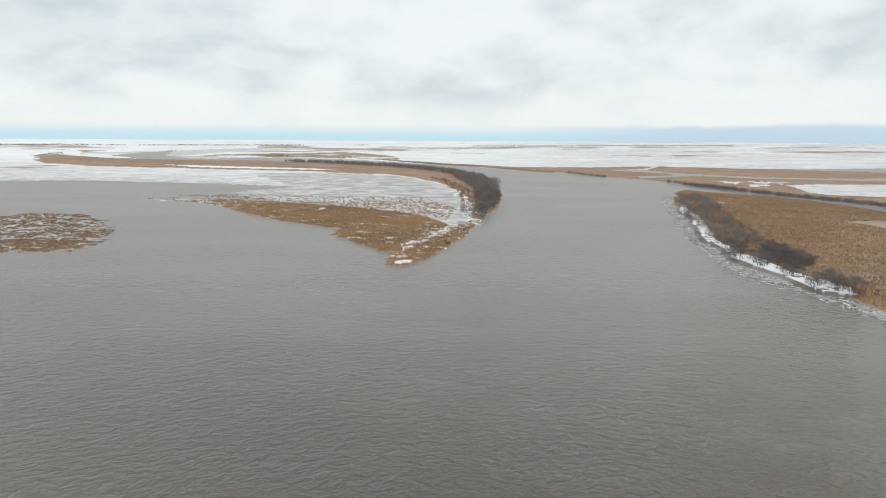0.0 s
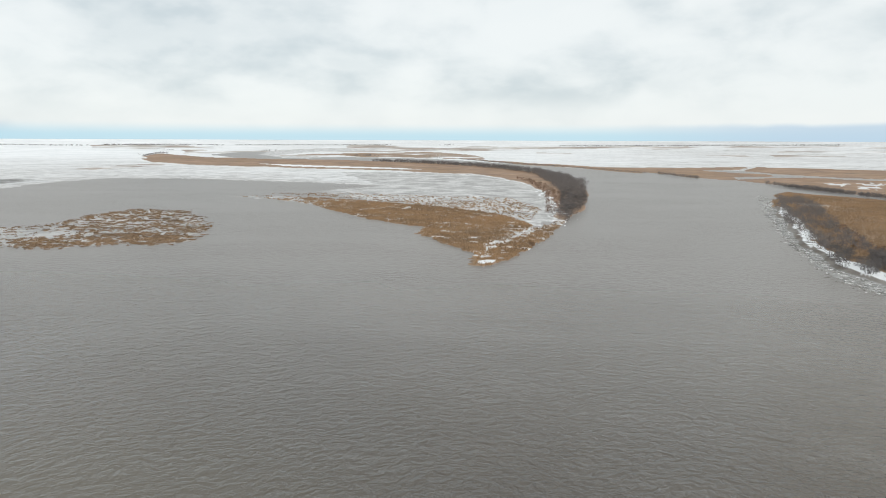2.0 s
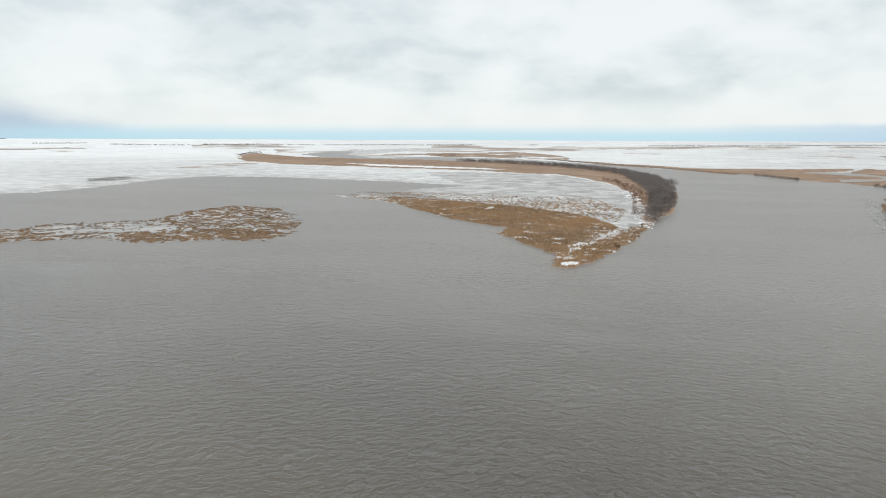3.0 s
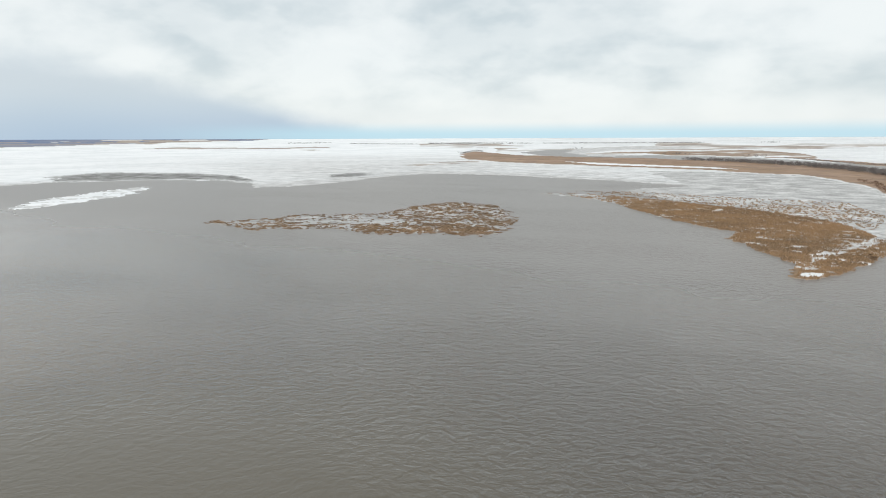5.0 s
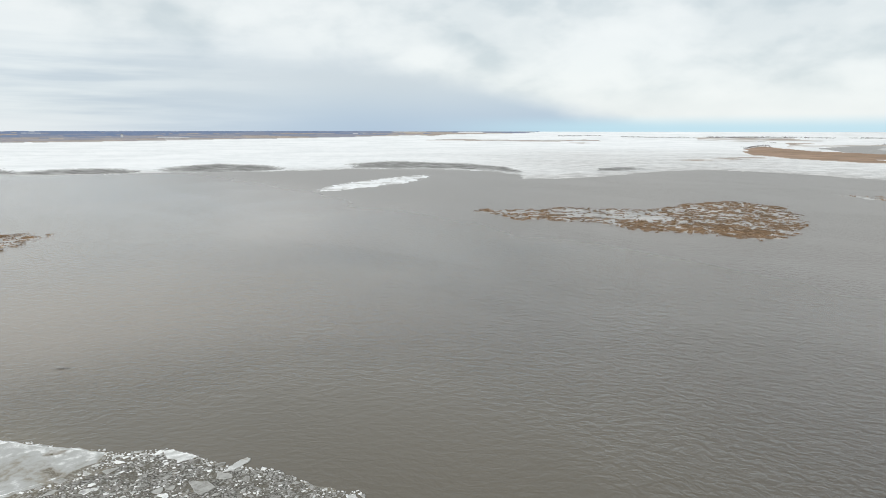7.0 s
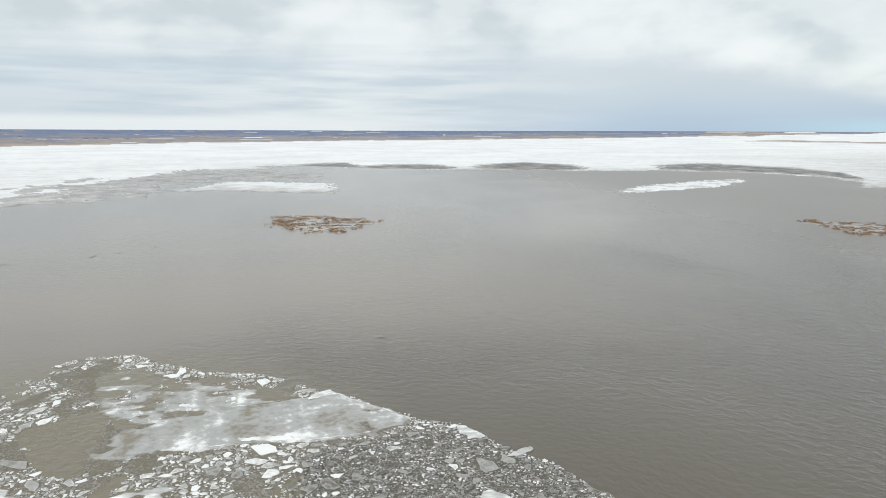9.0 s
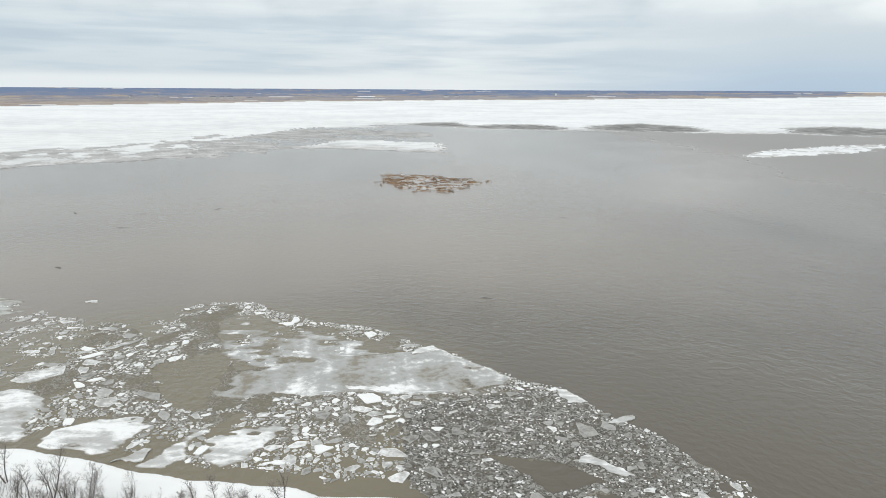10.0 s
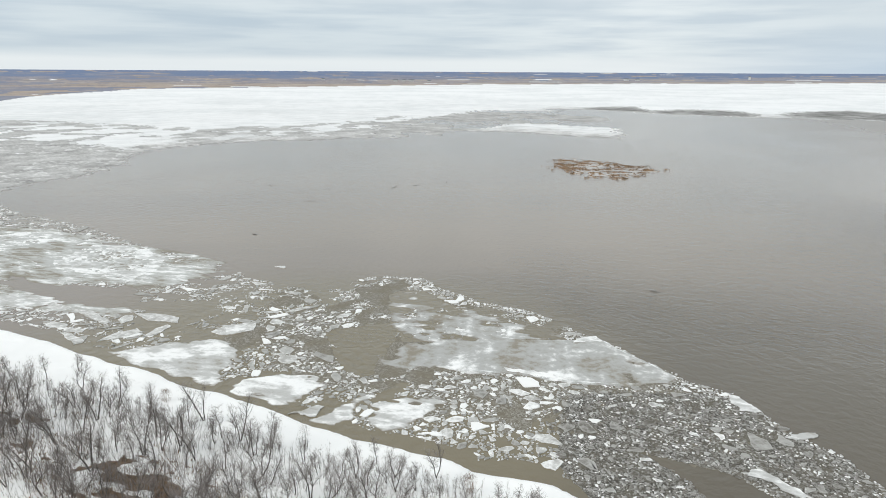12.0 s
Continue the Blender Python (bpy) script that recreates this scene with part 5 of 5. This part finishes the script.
def lay_floes():
    """Broken ice: big floes as single things, the brash between them as one mesh each."""
    rng = np.random.default_rng(77)
    cell, x0, y0 = 0.14, -215.0, -265.0
    nx, ny = int(160 / cell), int(310 / cell)
    gx, gy = np.meshgrid(x0 + (np.arange(nx) + .5) * cell, y0 + (np.arange(ny) + .5) * cell, indexing="ij")
    px, py = gx.ravel(), gy.ravel()
    jx = px + 3 * (value_noise(px / 5, py / 5, 51, 3) - .5)
    jy = py + 3 * (value_noise(px / 5, py / 5, 52, 3) - .5)
    free = inside(FLOE_FIELD, jx, jy) & (inland(px, py) < -1.2 - 3.5 * value_noise(px / 8, py / 8, 53, 2))
    for poly in [POOL, CHANNEL, GREY_SHEET, WEST_LEAD, WEST_WHITE] + WHITE:
        free &= ~inside(poly, px + (jx - px) * 0.3, py + (jy - py) * 0.3)
    dark = inside(DARK_SLUSH, jx, jy)
    melt = inside(MELT, jx, jy)
    west = py < -62
    lead = value_noise(px / 12, py / 12, 54, 4)
    pack = value_noise(px / 4, py / 4, 55, 3)
    free &= ~((lead > 0.60) & ~dark & ((py < -30) | west))
    free &= dark | (pack < 0.62)
    free &= ~melt | (pack > 0.66) | ((pack > 0.52) & (lead > 0.5))
    rim_zone = ~inside(FLOE_FIELD, jx - 1.6, jy + 1.2) & ~west
    free, dark, west, melt, rim_zone = (v.reshape(nx, ny) for v in (free, dark, west, melt, rim_zone))
    plates, brash = IceSoup(), IceSoup()
    things = 0
    cells = np.argwhere(free)
    for size, tries in ((2.0, 60), (1.5, 200), (1.05, 700), (0.75, 1900), (0.5, 5000), (0.32, 15000), (0.2, 46000), (0.13, 80000)):
        for i, j in cells[rng.integers(0, len(cells), tries)]:
            if not free[i, j]:
                continue
            in_dark, in_west, at_rim = dark[i, j], west[i, j], rim_zone[i, j]
            if in_dark and size > 0.45 and rng.random() > 0.2:
                continue
            if at_rim and size > 0.9:
                continue
            if not in_dark and size < 0.3 and rng.random() > 0.5:
                continue
            if in_west and size < 0.6 and rng.random() > 0.55:
                continue
            r = size * rng.uniform(0.7, 1.25)
            k = int(r * 0.95 / cell)
            box = free[max(i - k, 0):i + k + 1, max(j - k, 0):j + k + 1]
            if box.mean() < 0.80:
                continue
            box[:] = False
            x, y = x0 + (i + .5) * cell, y0 + (j + .5) * cell
            out = shard(rng, x, y, r, rng.uniform(1.0, 1.9 if in_west else 1.35))
            top = rng.uniform(0.03, 0.10) + 0.02 * r
            luck = rng.random()
            if in_dark:
                tone = 0.50 * luck - 0.05 if luck < 0.80 else rng.uniform(0.4, 0.95)
                tone += 0.10 * (size > 0.4)
            else:
                tone = 0.14 + 0.62 * luck if luck < 0.72 else rng.uniform(0.6, 1.0)
                tone += 0.16 * (size > 0.45)
            tone += 0.06 * at_rim
            if size > 1.0 and things < 280:
                mesh = slab_mesh("ice_floe", out, -0.1, top + 0.03, 0.08, tone)
                mesh.materials.append(FLOE)
                tagged(new("ice_floe", mesh), "flat white floe of broken river ice" if tone > 0.65 else "flat grey wet floe of broken river ice", "ice floe", "ice floes by the bank")
                things += 1
                continue
            (brash if in_dark else plates).add(rng, out, x, y, r, top, tone)
    plates.lay("small broken pieces of grey and white ice")
    brash.lay("packed dirty brash ice and slush")


def slush_material(name, dark, pale, water):
    """Fine crushed ice between the floes, cell by cell."""
    m, n = material(name)
    p = place(n)
    cells = n.add("ShaderNodeTexVoronoi", {"Vector": n.add("ShaderNodeVectorMath", {0: p, 1: n.add("ShaderNodeTexNoise", {"Vector": p, "Scale": 1.5}).outputs[1]}, operation="ADD").outputs[0], "Scale": 4.0})
    tone = n.add("ShaderNodeSeparateColor", {0: cells.outputs["Color"]}).outputs[0]
    c = n.mix(n.ramp(tone, 0.25, 1.0), dark, pale)
    c = n.mix(n.math("MULTIPLY", n.ramp(n.noise(p, 0.25, 4, 0.6), 0.42, 0.62), 0.75), c, water)
    finish(n, c, 0.6, bump(n, cells.outputs["Distance"], 0.05, 0.6))
    return m


def lay_slush():
    m = slush_material("crushed_ice", (0.075, 0.068, 0.056), (0.33, 0.32, 0.30), (0.135, 0.120, 0.092))
    thin = slush_material("thin_slush", (0.165, 0.145, 0.112), (0.34, 0.325, 0.29), (0.19, 0.165, 0.12))
    mesh = worn_sheet(DARK_SLUSH, 0.35, 1.2, 0.22, 0.03, 150, [CHANNEL])
    mesh.materials.append(m)
    tagged(new("slush", mesh), "dark wet slush between packed brash ice", "slush", kind="stuff")
    east = FLOE_EDGE[10:] + [(-70, 30), (-80, 6), (-82, -8), (-86, -28), (-92, -52), (-100, -72), (-122, -78)]
    mesh = worn_sheet(east, 0.5, 1.5, 0.60, 0.02, 170, [CHANNEL, POOL, MELT])
    mesh.materials.append(thin)
    tagged(new("slush", mesh), "thin grey slush between broken floes", "slush", kind="stuff")


def lay_east_brash():
    rng = np.random.default_rng(88)
    soup = IceSoup()
    for x, y in scatter(SLUSH_EAST, 6500, 89):
        x, y = x + rng.normal(0, 1.8), y + rng.normal(0, 2.5)
        r = 0.16 + 0.75 * rng.random() ** 3
        soup.add(rng, shard(rng, x, y, r, rng.uniform(1.0, 1.7)), x, y, r, rng.uniform(0.05, 0.12), 0.75 * rng.random() ** 1.7)
    soup.lay("grey brash ice along the snowy bank")


lay_sheets()
lay_east_brash()
lay_slush()
lay_floes()


# ---- small things ----
def driftwood(seed, x, y, turn, length):
    rng = random.Random(seed)
    v, f = [], []
    tube(v, f, [Vector((length * (i / 6 - .5), 0.08 * math.sin(i * 1.7), 0.08 + 0.05 * math.sin(i))) for i in range(7)], [0.12, 0.19, 0.22, 0.20, 0.17, 0.13, 0.05], 6)
    root = tagged(new("driftwood"), "dark waterlogged branch drifting on the river", "driftwood", "drifting branches")
    part("log", raw_mesh("log", v, f), BARK, root)
    for k in range(4):
        bv, bf = [], []
        tube(bv, bf, bough(rng, (length * rng.uniform(-.3, .4), 0, 0.06), (rng.uniform(-.4, .8), rng.uniform(-1, 1), 0.2), 0.7, 3, 0.2), [0.03, 0.025, 0.02, 0.01], 4)
        part("side_branch", raw_mesh("side_branch", bv, bf), BARK, root)
    root.matrix_basis = pose(x, y, 0.02, 0, 0, turn)


for k, (x, y) in enumerate(LOGS):
    driftwood(k, x, y, 70 + 25 * k, (3.0, 5.0, 3.5, 4.0, 6.0, 5.5, 4.5, 2.5, 3.0)[k])


def plaster_material(name, color):
    m, n = material(name)
    finish(n, n.mix(n.noise(place(n), 0.2, 3), color, tuple(0.8 * c for c in color)), 0.8)
    return m


PALE_WALL = plaster_material("pale_wall", (0.75, 0.75, 0.74))
ROOF = plaster_material("grey_roof", (0.22, 0.23, 0.25))


def farm_building(x, y, wide, deep, high):
    z = float(ground_z([(x, y)])[0])
    root = tagged(new("farm_building"), "pale farm building with a grey gable roof", "building", "buildings on the far shore")
    w, d = wide / 2, deep / 2
    part("wall", raw_mesh("wall", [(-w, -d, -3), (w, -d, -3), (w, d, -3), (-w, d, -3), (-w, -d, high), (w, -d, high), (w, d, high), (-w, d, high)],
                          [(0, 1, 5, 4), (1, 2, 6, 5), (2, 3, 7, 6), (3, 0, 4, 7), (4, 5, 6, 7)]), PALE_WALL, root)
    part("roof", raw_mesh("roof", [(-w - .5, -d - .5, high), (w + .5, -d - .5, high), (w + .5, d + .5, high), (-w - .5, d + .5, high), (-w - .5, 0, high + d * 0.7), (w + .5, 0, high + d * 0.7)],
                          [(0, 1, 5, 4), (2, 3, 4, 5), (0, 4, 3), (1, 2, 5), (0, 3, 2, 1)]), ROOF, root)
    root.matrix_basis = pose(x, y, z, 0, 0, math.degrees(math.atan2(y, x)) + 90)


for (x, y), size in zip(HOUSES, ((24, 12, 7), (20, 12, 6), (12, 12, 14), (22, 14, 6), (16, 12, 6), (26, 12, 6), (18, 10, 5), (14, 10, 5), (16, 10, 6))):
    farm_building(x, y, *size)
